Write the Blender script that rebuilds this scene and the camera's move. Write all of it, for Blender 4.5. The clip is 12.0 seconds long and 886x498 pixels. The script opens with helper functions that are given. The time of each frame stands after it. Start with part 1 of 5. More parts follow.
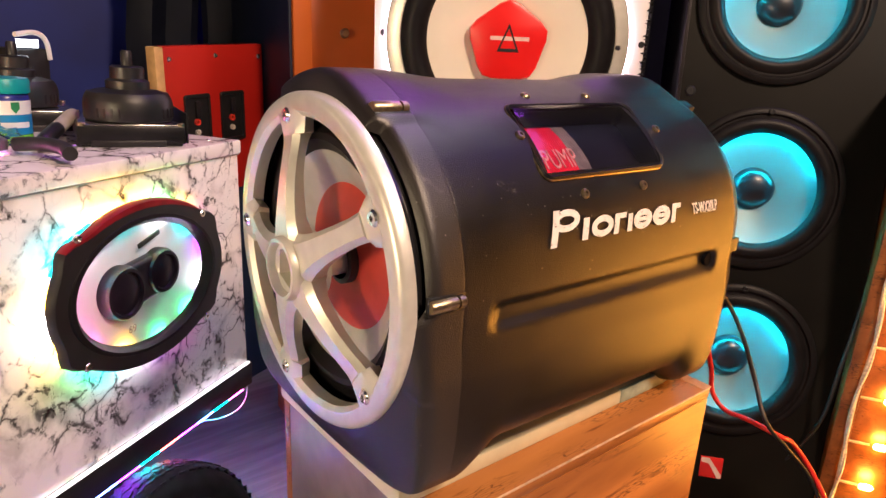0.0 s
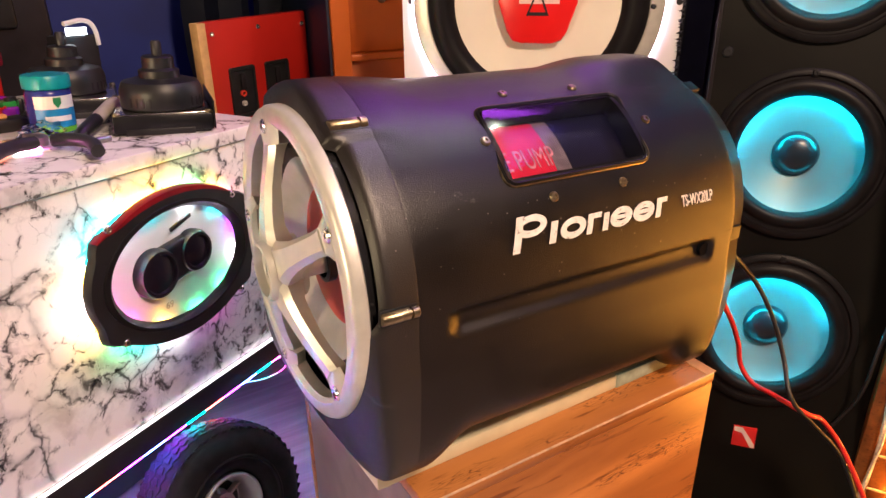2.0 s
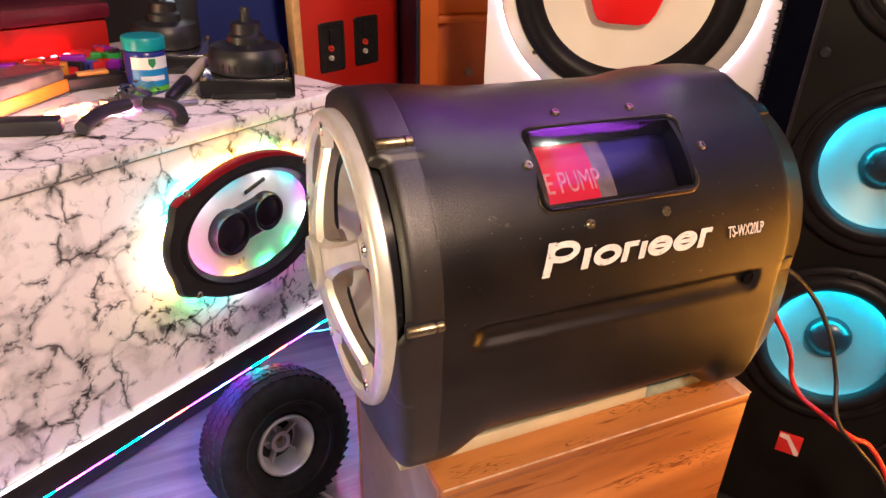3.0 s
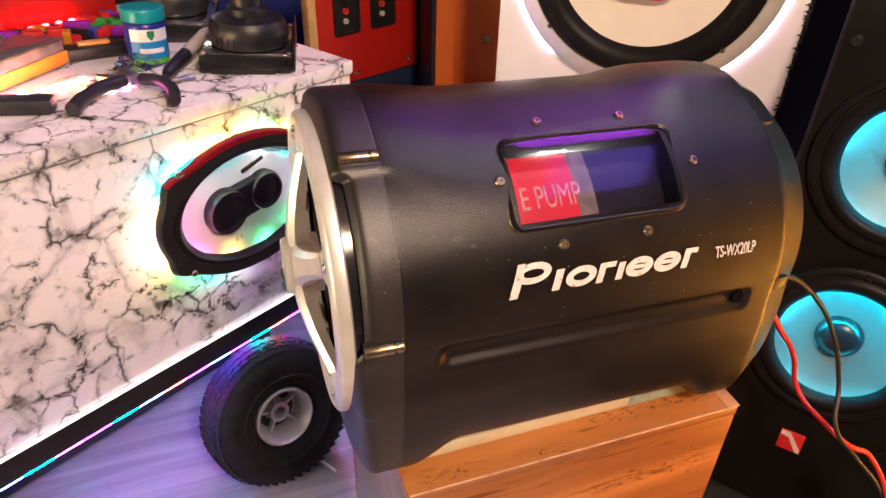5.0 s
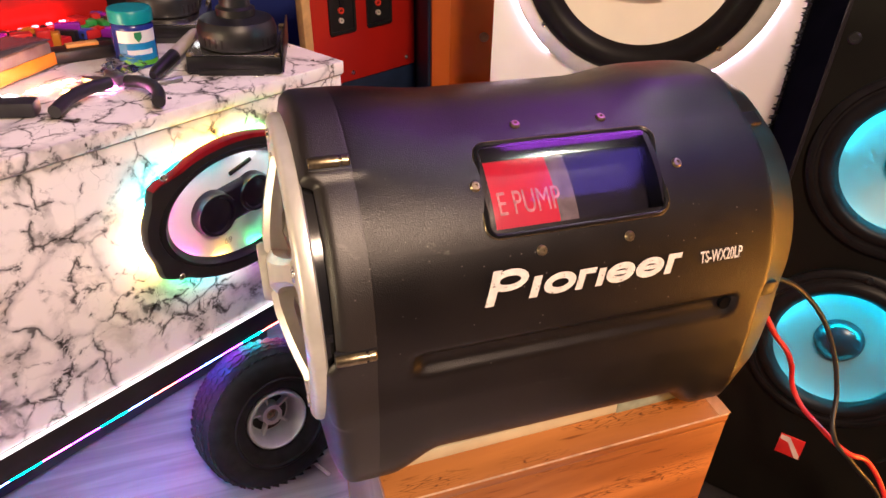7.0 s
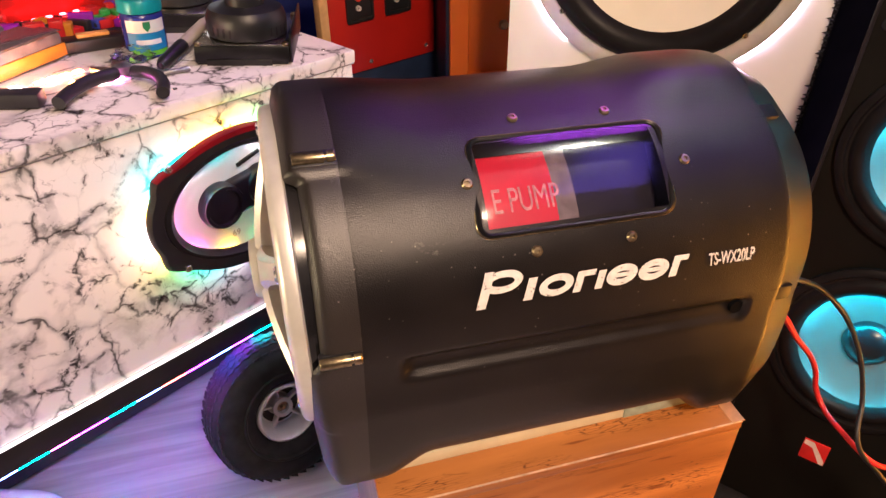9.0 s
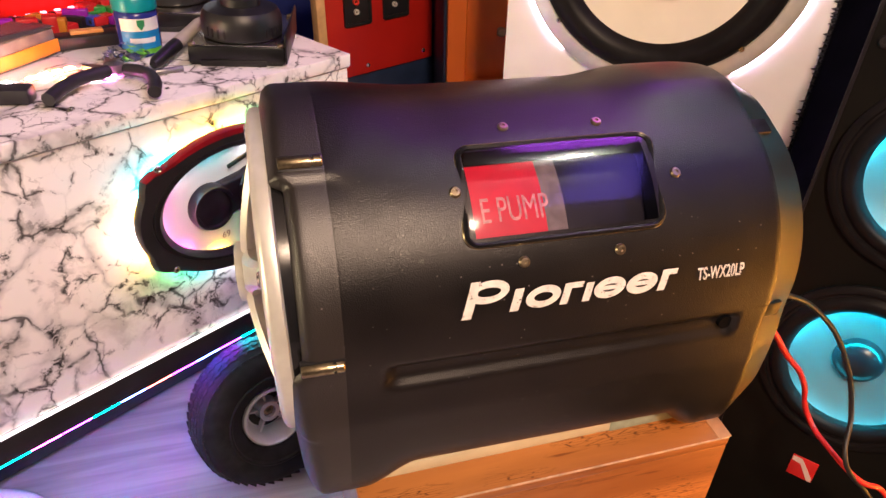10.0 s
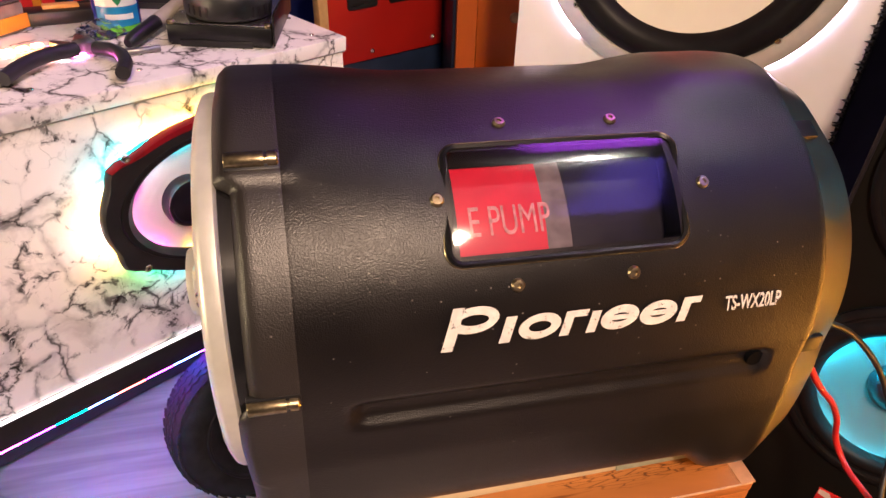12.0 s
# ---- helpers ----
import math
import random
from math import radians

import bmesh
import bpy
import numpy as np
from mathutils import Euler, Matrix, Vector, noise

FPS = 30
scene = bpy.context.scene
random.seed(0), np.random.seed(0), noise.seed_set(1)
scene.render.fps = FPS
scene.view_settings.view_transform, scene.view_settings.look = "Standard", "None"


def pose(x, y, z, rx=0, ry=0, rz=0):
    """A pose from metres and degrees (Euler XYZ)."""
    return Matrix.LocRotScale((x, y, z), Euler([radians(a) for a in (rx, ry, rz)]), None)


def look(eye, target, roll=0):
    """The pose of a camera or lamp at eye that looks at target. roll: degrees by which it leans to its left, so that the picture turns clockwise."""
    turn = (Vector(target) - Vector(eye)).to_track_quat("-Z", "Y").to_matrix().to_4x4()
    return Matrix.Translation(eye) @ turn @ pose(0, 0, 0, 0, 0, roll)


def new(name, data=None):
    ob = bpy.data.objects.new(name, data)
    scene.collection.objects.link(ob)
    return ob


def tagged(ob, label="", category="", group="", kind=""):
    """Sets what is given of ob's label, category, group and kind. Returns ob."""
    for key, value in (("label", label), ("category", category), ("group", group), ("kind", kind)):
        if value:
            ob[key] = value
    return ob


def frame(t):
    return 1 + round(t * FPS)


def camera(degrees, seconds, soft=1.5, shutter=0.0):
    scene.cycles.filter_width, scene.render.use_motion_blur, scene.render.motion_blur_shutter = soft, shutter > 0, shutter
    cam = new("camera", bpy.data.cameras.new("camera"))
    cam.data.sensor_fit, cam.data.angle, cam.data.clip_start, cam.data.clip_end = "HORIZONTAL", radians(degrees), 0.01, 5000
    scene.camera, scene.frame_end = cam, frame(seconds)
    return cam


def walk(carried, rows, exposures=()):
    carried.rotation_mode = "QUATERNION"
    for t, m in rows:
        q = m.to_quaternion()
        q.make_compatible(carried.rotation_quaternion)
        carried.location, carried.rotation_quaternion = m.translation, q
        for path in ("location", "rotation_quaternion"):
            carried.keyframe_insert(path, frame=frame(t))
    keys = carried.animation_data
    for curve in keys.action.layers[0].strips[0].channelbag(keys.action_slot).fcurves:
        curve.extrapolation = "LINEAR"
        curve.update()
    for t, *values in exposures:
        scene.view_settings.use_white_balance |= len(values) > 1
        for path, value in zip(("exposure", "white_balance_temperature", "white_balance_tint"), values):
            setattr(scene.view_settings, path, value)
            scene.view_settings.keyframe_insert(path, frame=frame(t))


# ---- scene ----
cam = camera(65.0, 12.0)
PATH = [
    (0, (-0.239, -0.454, 0.703), (0.961, 1.009, 0.053), 2.8),
    (0.5, (-0.266, -0.453, 0.73), (0.946, 0.987, 0.054), 3.0),
    (1, (-0.273, -0.489, 0.75), (0.965, 0.92, 0.056), 2.7),
    (1.5, (-0.22, -0.509, 0.753), (0.909, 0.972, 0.024), 1.4),
    (2, (-0.163, -0.505, 0.761), (0.788, 1.047, -0.067), -0.5),
    (2.5, (-0.158, -0.528, 0.792), (0.661, 1.065, -0.099), -0.6),
    (3, (-0.124, -0.518, 0.83), (0.562, 1.07, -0.174), 1.4),
    (3.2, (-0.112, -0.516, 0.849), (0.54, 1.055, -0.203), 2.2),
    (4.8, (-0.061, -0.497, 0.872), (0.491, 1.049, -0.27), 1.5),
    (5, (-0.058, -0.497, 0.871), (0.495, 1.047, -0.275), 1.6),
    (5.5, (-0.054, -0.5, 0.874), (0.525, 1.042, -0.262), 1.8),
    (6, (-0.049, -0.489, 0.87), (0.508, 1.054, -0.273), 1.4),
    (6.5, (-0.039, -0.485, 0.869), (0.503, 1.056, -0.284), 1.4),
    (7, (-0.028, -0.493, 0.87), (0.493, 1.057, -0.282), 0.9),
    (9, (0.008, -0.481, 0.865), (0.431, 1.077, -0.316), -0.5),
    (9.5, (0.015, -0.478, 0.864), (0.435, 1.083, -0.314), 0.0),
    (10, (0.016, -0.477, 0.864), (0.452, 1.086, -0.306), 1.1),
    (10.5, (0.018, -0.473, 0.866), (0.45, 1.093, -0.301), 1.4),
    (11, (0.036, -0.449, 0.851), (0.45, 1.117, -0.322), 1.5),
    (11.5, (0.055, -0.423, 0.837), (0.451, 1.139, -0.348), 1.6),
    (12, (0.056, -0.412, 0.832), (0.445, 1.146, -0.361), 1.8),
]
walk(cam, [(t, look(eye, target, roll)) for t, eye, target, roll in PATH])

# ---- light ----
world = bpy.data.worlds.new("world")
scene.world = world
world.use_nodes = True
world.node_tree.nodes["Background"].inputs[0].default_value = (0.20, 0.19, 0.26, 1)
world.node_tree.nodes["Background"].inputs[1].default_value = 0.01
scene.view_settings.exposure = 0.84


def lamp(name, kind, m, power, colour, size=0.1, size_y=None):
    data = bpy.data.lights.new(name, kind)
    data.energy, data.color = power, colour
    if kind == "AREA":
        data.shape = "RECTANGLE" if size_y else "DISK"
        data.size = size
        if size_y:
            data.size_y = size_y
    else:
        data.shadow_soft_size = size
    ob = new(name, data)
    ob.matrix_world = m
    return ob


# the room's main bulb, hanging above and behind the camera
lamp("room_bulb", "POINT", pose(0.24, -1.16, 1.72), 74, (1.0, 0.70, 0.50), 0.13)
# an unseen yellowish lamp, added to brighten the front of the tube
lamp("unseen_front_lamp", "POINT", pose(-1.20, -0.36, 0.72), 19, (1.0, 0.76, 0.46), 0.12)
# a small ceiling lamp over the speaker tower
lamp("ceiling_lamp", "POINT", pose(1.05, 0.05, 2.25), 16, (1.0, 0.93, 0.86), 0.035)
# warm area lamp without bulbs, added for string lights out of view on the cabinet
lamp("warm_fill", "AREA", look((0.906, -0.43, 0.29), (0.052, -0.95, 0.29)), 5.0, (1.0, 0.38, 0.05), 0.34, 0.50)
# violet-blue light panel on the ceiling
lamp("ceiling_panel", "AREA", look((1.30, 0.78, 2.30), (1.30, 0.77, 0.0)), 8, (0.52, 0.07, 1.0), 0.8, 0.7)


# blue light strip panel on the ceiling behind the camera, mirrored in the window
lamp("ceiling_strip", "AREA", look((1.42, -0.72, 2.36), (1.42, -0.71, 0.0)), 4.5, (0.22, 0.13, 1.0), 0.6, 1.3)


# ---- materials ----
def mat(name, colour, rough=0.5, metal=0.0, vary=0.15, scale=30.0, bump=0.0, bump_scale=200.0, emit=None, power=0.0, coat=0.0):
    m = bpy.data.materials.new(name)
    m.use_nodes = True
    nt = m.node_tree
    b = nt.nodes["Principled BSDF"]
    b.inputs["Roughness"].default_value = rough
    b.inputs["Metallic"].default_value = metal
    b.inputs["Coat Weight"].default_value = coat
    b.inputs["Base Color"].default_value = (*colour, 1)
    tc = nt.nodes.new("ShaderNodeTexCoord")
    if vary:
        n = nt.nodes.new("ShaderNodeTexNoise")
        n.inputs["Scale"].default_value, n.inputs["Detail"].default_value = scale, 6
        nt.links.new(tc.outputs["Object"], n.inputs["Vector"])
        r = nt.nodes.new("ShaderNodeValToRGB")
        r.color_ramp.elements[0].position, r.color_ramp.elements[1].position = 0.3, 0.7
        r.color_ramp.elements[0].color = (*[c * (1 - vary) for c in colour], 1)
        r.color_ramp.elements[1].color = (*[min(1, c * (1 + vary)) for c in colour], 1)
        nt.links.new(n.outputs["Fac"], r.inputs["Fac"])
        nt.links.new(r.outputs["Color"], b.inputs["Base Color"])
        mr = nt.nodes.new("ShaderNodeMapRange")
        mr.inputs["To Min"].default_value, mr.inputs["To Max"].default_value = max(0, rough - 0.08), min(1, rough + 0.08)
        nt.links.new(n.outputs["Fac"], mr.inputs["Value"])
        nt.links.new(mr.outputs["Result"], b.inputs["Roughness"])
    if bump:
        n2 = nt.nodes.new("ShaderNodeTexNoise")
        n2.inputs["Scale"].default_value, n2.inputs["Detail"].default_value = bump_scale, 3
        nt.links.new(tc.outputs["Object"], n2.inputs["Vector"])
        bp = nt.nodes.new("ShaderNodeBump")
        bp.inputs["Strength"].default_value, bp.inputs["Distance"].default_value = bump, 0.001
        nt.links.new(n2.outputs["Fac"], bp.inputs["Height"])
        nt.links.new(bp.outputs["Normal"], b.inputs["Normal"])
    if emit:
        b.inputs["Emission Color"].default_value = (*emit, 1)
        b.inputs["Emission Strength"].default_value = power
    return m


def ramp(nt, fac, stops):
    r = nt.nodes.new("ShaderNodeValToRGB")
    e = r.color_ramp.elements
    while len(e) < len(stops):
        e.new(0.5)
    for k, (p, c) in enumerate(stops):
        e[k].position, e[k].color = p, (*c, 1)
    nt.links.new(fac, r.inputs["Fac"])
    return r.outputs["Color"]


def mix(nt, fac, a, b, mode="MIX"):
    n = nt.nodes.new("ShaderNodeMix")
    n.data_type, n.blend_type = "RGBA", mode
    for sock, v in ((n.inputs["Factor"], fac), (n.inputs["A"], a), (n.inputs["B"], b)):
        if isinstance(v, (int, float)):
            sock.default_value = v
        elif isinstance(v, tuple):
            sock.default_value = (*v, 1)
        else:
            nt.links.new(v, sock)
    return n.outputs["Result"]


def marble():
    """White printed marble film: soft grey clouds and clusters of broken dark veins."""
    m = mat("marble_film", (0.8, 0.78, 0.77), 0.22, vary=0)
    nt = m.node_tree
    b = nt.nodes["Principled BSDF"]
    tc = nt.nodes.new("ShaderNodeTexCoord")

    def cloud(scale, detail, vector, rough=0.55):
        n = nt.nodes.new("ShaderNodeTexNoise")
        n.inputs["Scale"].default_value, n.inputs["Detail"].default_value, n.inputs["Roughness"].default_value = scale, detail, rough
        nt.links.new(vector, n.inputs["Vector"])
        return n

    def warped(scale, amount, detail, rough):
        n = cloud(scale, detail, tc.outputs["Object"], rough)
        v = nt.nodes.new("ShaderNodeVectorMath")
        v.operation = "MULTIPLY_ADD"
        v.inputs[1].default_value = (amount, amount, amount)
        nt.links.new(n.outputs["Color"], v.inputs[0])
        nt.links.new(tc.outputs["Object"], v.inputs[2])
        return v.outputs[0]

    def cells(scale, vector):
        v = nt.nodes.new("ShaderNodeTexVoronoi")
        v.feature = "DISTANCE_TO_EDGE"
        v.inputs["Scale"].default_value = scale
        nt.links.new(vector, v.inputs["Vector"])
        return v.outputs["Distance"]
    w = warped(14, 0.075, 4, 0.5)
    w2 = warped(26, 0.045, 5, 0.55)
    white = (0.88, 0.835, 0.79)
    # veins of uneven width: soft grey bands with a crisp dark core, faded out in places
    width = ramp(nt, cloud(15, 3, tc.outputs["Object"]).outputs["Fac"], [(0.36, (0.20, 0.20, 0.20)), (0.62, (1, 1, 1))])

    def veins(scale, vector, stops):
        d = nt.nodes.new("ShaderNodeMath")
        d.operation = "MULTIPLY"
        nt.links.new(cells(scale, vector), d.inputs[0])
        nt.links.new(width, d.inputs[1])
        return ramp(nt, d.outputs[0], stops)
    big = veins(11, w, [(0.0, (0.03, 0.029, 0.03)), (0.009, (0.12, 0.115, 0.115)), (0.016, (0.50, 0.48, 0.46)), (0.034, (0.72, 0.68, 0.65)), (0.065, white)])
    fine = veins(23, w2, [(0.0, (0.06, 0.058, 0.06)), (0.010, (0.24, 0.235, 0.235)), (0.024, (0.66, 0.65, 0.64)), (0.06, (1, 1, 1))])
    hair = veins(55, w2, [(0.0, (0.25, 0.245, 0.245)), (0.012, (0.62, 0.60, 0.60)), (0.03, (1, 1, 1))])
    where = cloud(6.5, 4, tc.outputs["Object"]).outputs["Fac"]
    # the dark cores break up into short strokes; pale bands go on
    broken = ramp(nt, cloud(38, 5, w, 0.7).outputs["Fac"], [(0.46, (0.12, 0.12, 0.12)), (0.52, (1, 1, 1))])
    some = ramp(nt, cloud(8, 5, tc.outputs["Object"]).outputs["Fac"], [(0.48, (0.08, 0.08, 0.08)), (0.58, (0.92, 0.92, 0.92))])
    more = ramp(nt, where, [(0.42, (0, 0, 0)), (0.52, (1, 1, 1))])
    dense = ramp(nt, where, [(0.54, (0, 0, 0)), (0.62, (0.9, 0.9, 0.9))])
    bands = veins(11, w, [(0.0, (0.60, 0.565, 0.55)), (0.022, (0.70, 0.665, 0.64)), (0.060, white)])
    col = mix(nt, some, mix(nt, broken, bands, big), white)
    strokes = mix(nt, broken, (1, 1, 1), fine)
    col = mix(nt, more, col, mix(nt, 1.0, col, strokes, "MULTIPLY"))
    col = mix(nt, dense, col, mix(nt, 1.0, col, mix(nt, broken, (1, 1, 1), hair), "MULTIPLY"))
    grey = ramp(nt, cloud(15, 7, w).outputs["Fac"], [(0.32, (0.70, 0.67, 0.66)), (0.44, (1, 1, 1))])
    col = mix(nt, 0.9, col, mix(nt, 1.0, col, grey, "MULTIPLY"))
    nt.links.new(col, b.inputs["Base Color"])
    return m


def wood(name, dark, light, scale=(3, 40, 40), rough=0.4, marks=True):
    m = mat(name, light, rough, vary=0)
    nt = m.node_tree
    b = nt.nodes["Principled BSDF"]
    tc = nt.nodes.new("ShaderNodeTexCoord")
    mp = nt.nodes.new("ShaderNodeMapping")
    mp.inputs["Scale"].default_value = scale
    nt.links.new(tc.outputs["Object"], mp.inputs["Vector"])
    n = nt.nodes.new("ShaderNodeTexNoise")
    n.inputs["Scale"].default_value, n.inputs["Detail"].default_value, n.inputs["Distortion"].default_value = 1.0, 8, 0.6
    nt.links.new(mp.outputs[0], n.inputs["Vector"])
    col = ramp(nt, n.outputs["Fac"], [(0.32, dark), (0.5, tuple((a + c) / 2 for a, c in zip(dark, light))), (0.66, light)])
    if marks:
        mp2 = nt.nodes.new("ShaderNodeMapping")
        mp2.inputs["Scale"].default_value = (scale[0] * 3.2, scale[1] * 4.0, scale[2] * 4.0)
        nt.links.new(tc.outputs["Object"], mp2.inputs["Vector"])
        n2 = nt.nodes.new("ShaderNodeTexNoise")
        n2.inputs["Scale"].default_value, n2.inputs["Detail"].default_value = 1.6, 9
        nt.links.new(mp2.outputs[0], n2.inputs["Vector"])
        spots = ramp(nt, n2.outputs["Fac"], [(0.61, (1, 1, 1)), (0.68, (0.30, 0.15, 0.08))])
        col = mix(nt, 0.7, col, mix(nt, 1.0, col, spots, "MULTIPLY"))
    if marks:
        # short dark cracks across and along the grain, in patches
        mp3 = nt.nodes.new("ShaderNodeMapping")
        mp3.inputs["Scale"].default_value = (9, 75, 75)
        nt.links.new(tc.outputs["Object"], mp3.inputs["Vector"])
        vo2 = nt.nodes.new("ShaderNodeTexVoronoi")
        vo2.feature = "DISTANCE_TO_EDGE"
        nt.links.new(mp3.outputs[0], vo2.inputs["Vector"])
        crack = ramp(nt, vo2.outputs["Distance"], [(0.02, (0.16, 0.08, 0.04)), (0.07, (1, 1, 1))])
        n3 = nt.nodes.new("ShaderNodeTexNoise")
        n3.inputs["Scale"].default_value, n3.inputs["Detail"].default_value = 11, 5
        mp4 = nt.nodes.new("ShaderNodeMapping")
        mp4.inputs["Scale"].default_value = (0.6, 2.2, 2.2)
        nt.links.new(tc.outputs["Object"], mp4.inputs["Vector"])
        nt.links.new(mp4.outputs[0], n3.inputs["Vector"])
        patch = ramp(nt, n3.outputs["Fac"], [(0.52, (0, 0, 0)), (0.60, (0.85, 0.85, 0.85))])
        col = mix(nt, patch, col, mix(nt, 1.0, col, crack, "MULTIPLY"))
    nt.links.new(col, b.inputs["Base Color"])
    bp = nt.nodes.new("ShaderNodeBump")
    bp.inputs["Strength"].default_value, bp.inputs["Distance"].default_value = 0.15, 0.001
    nt.links.new(n.outputs["Fac"], bp.inputs["Height"])
    nt.links.new(bp.outputs["Normal"], b.inputs["Normal"])
    return m


def glass(name, colour, rough=0.02):
    m = bpy.data.materials.new(name)
    m.use_nodes = True
    b = m.node_tree.nodes["Principled BSDF"]
    b.inputs["Base Color"].default_value = (*colour, 1)
    b.inputs["Transmission Weight"].default_value = 1.0
    b.inputs["Roughness"].default_value = rough
    b.inputs["IOR"].default_value = 1.25
    return m


def glow(name, colour, power):
    m = bpy.data.materials.new(name)
    m.use_nodes = True
    b = m.node_tree.nodes["Principled BSDF"]
    b.inputs["Base Color"].default_value = (*colour, 1)
    b.inputs["Emission Color"].default_value = (*colour, 1)
    b.inputs["Emission Strength"].default_value = power
    return m


def scuffed(name, colour, rough):
    # moulded, pebbled black plastic with pale scratches and dust specks
    m = mat(name, colour, rough, vary=0.25, scale=22)
    nt = m.node_tree
    b = nt.nodes["Principled BSDF"]
    base = b.inputs["Base Color"].links[0].from_socket
    tc = nt.nodes.new("ShaderNodeTexCoord")
    sp = nt.nodes.new("ShaderNodeTexVoronoi")
    sp.inputs["Scale"].default_value = 110
    nt.links.new(tc.outputs["Object"], sp.inputs["Vector"])
    dots = ramp(nt, sp.outputs["Distance"], [(0.045, (1, 1, 1)), (0.085, (0, 0, 0))])
    n = nt.nodes.new("ShaderNodeTexNoise")
    n.inputs["Scale"].default_value = 9
    nt.links.new(tc.outputs["Object"], n.inputs["Vector"])
    area = ramp(nt, n.outputs["Fac"], [(0.47, (0, 0, 0)), (0.61, (1, 1, 1))])
    col = mix(nt, mix(nt, 1.0, dots, area, "MULTIPLY"), base, (0.17, 0.15, 0.14))
    # thin pale scratches and rubbed smears
    mp = nt.nodes.new("ShaderNodeMapping")
    mp.inputs["Scale"].default_value, mp.inputs["Rotation"].default_value = (26, 70, 9), (0.4, 0.2, 0.3)
    nt.links.new(tc.outputs["Object"], mp.inputs["Vector"])
    n2 = nt.nodes.new("ShaderNodeTexNoise")
    n2.inputs["Scale"].default_value, n2.inputs["Detail"].default_value, n2.inputs["Roughness"].default_value = 1.0, 8, 0.7
    nt.links.new(mp.outputs[0], n2.inputs["Vector"])
    lines = ramp(nt, n2.outputs["Fac"], [(0.64, (0, 0, 0)), (0.73, (0.4, 0.4, 0.4))])
    col = mix(nt, mix(nt, 1.0, lines, area, "MULTIPLY"), col, (0.20, 0.18, 0.17))
    nt.links.new(col, b.inputs["Base Color"])
    peb = nt.nodes.new("ShaderNodeTexVoronoi")
    peb.feature = "SMOOTH_F1"
    peb.inputs["Scale"].default_value, peb.inputs["Smoothness"].default_value = 1100, 0.5
    nt.links.new(tc.outputs["Object"], peb.inputs["Vector"])
    bp = nt.nodes.new("ShaderNodeBump")
    bp.inputs["Strength"].default_value, bp.inputs["Distance"].default_value = 0.34, 0.0005
    bp.invert = True
    nt.links.new(peb.outputs["Distance"], bp.inputs["Height"])
    nt.links.new(bp.outputs["Normal"], b.inputs["Normal"])
    return m


BLACK_SHELL = scuffed("grained_black_plastic", (0.0066, 0.0051, 0.0047), 0.34)
BLACK_SHELL.node_tree.nodes["Principled BSDF"].inputs["Specular IOR Level"].default_value = 0.42
TAIL_BLACK = mat("satin_black_plastic", (0.008, 0.007, 0.007), 0.30, vary=0.04, scale=12, bump=0.06, bump_scale=900, coat=0.3)
TAIL_BLACK.node_tree.nodes["Principled BSDF"].inputs["Specular IOR Level"].default_value = 1.0
BEZEL = mat("gloss_black_bezel", (0.006, 0.006, 0.007), 0.38, vary=0.2, scale=60)
BEZEL.node_tree.nodes["Principled BSDF"].inputs["Specular IOR Level"].default_value = 0.2
BLACK = mat("black_plastic", (0.012, 0.012, 0.013), 0.4, vary=0.3, scale=40)
RUBBER = mat("black_rubber", (0.014, 0.014, 0.015), 0.62, vary=0.35, scale=60, bump=0.3, bump_scale=400)
SURROUND = mat("rubber_surround", (0.010, 0.009, 0.010), 0.42, vary=0.2, scale=50)
DARK_GLOSS = mat("dark_satin_board", (0.020, 0.017, 0.020), 0.35, vary=0.3, scale=14, bump=0.1, bump_scale=300)
TOWER_BAFFLE = mat("tower_baffle", (0.0055, 0.005, 0.004), 0.50, vary=0.25, scale=10, bump=0.08, bump_scale=500)
SILVER = mat("silver_paint", (0.76, 0.74, 0.66), 0.34, metal=0.5, vary=0.06, scale=80, bump=0.08, bump_scale=900)
CHROME = mat("worn_chrome", (0.72, 0.70, 0.66), 0.18, metal=1.0, vary=0.1, scale=300)
BRASS = mat("aged_brass", (0.36, 0.29, 0.18), 0.32, metal=1.0, vary=0.3, scale=300)
CONE_GREY = mat("silver_grey_cone", (0.60, 0.59, 0.55), 0.42, metal=0.3, vary=0.15, scale=30)
CONE_RED = mat("red_cone", (0.55, 0.055, 0.035), 0.5, vary=0.15, scale=40)
LETTER = mat("worn_white_print", (0.74, 0.71, 0.67), 0.5, vary=0.12, scale=160)
nt = LETTER.node_tree
base = nt.nodes["Principled BSDF"].inputs["Base Color"].links[0].from_socket
worn = nt.nodes.new("ShaderNodeTexNoise")
worn.inputs["Scale"].default_value, worn.inputs["Detail"].default_value, worn.inputs["Roughness"].default_value = 260, 4, 0.7
nt.links.new(nt.nodes["Texture Coordinate"].outputs["Object"], worn.inputs["Vector"])
nt.links.new(mix(nt, ramp(nt, worn.outputs["Fac"], [(0.60, (0, 0, 0)), (0.68, (1, 1, 1))]), base, (0.03, 0.028, 0.027)), nt.nodes["Principled BSDF"].inputs["Base Color"])
MARBLE = marble()
BOX_WOOD = wood("rustic_wood_film", (0.30, 0.105, 0.026), (0.62, 0.255, 0.072), (2.2, 16, 16), 0.36)
POST_WOOD = wood("varnished_wood", (0.14, 0.042, 0.011), (0.30, 0.105, 0.030), (30, 30, 3), 0.32)
ORANGE = mat("orange_paint", (0.54, 0.115, 0.013), 0.42, vary=0.08, scale=12, bump=0.1, bump_scale=120)
RED_PAINT = mat("red_paint", (0.44, 0.014, 0.009), 0.36, vary=0.1, scale=10, bump=0.1, bump_scale=150)
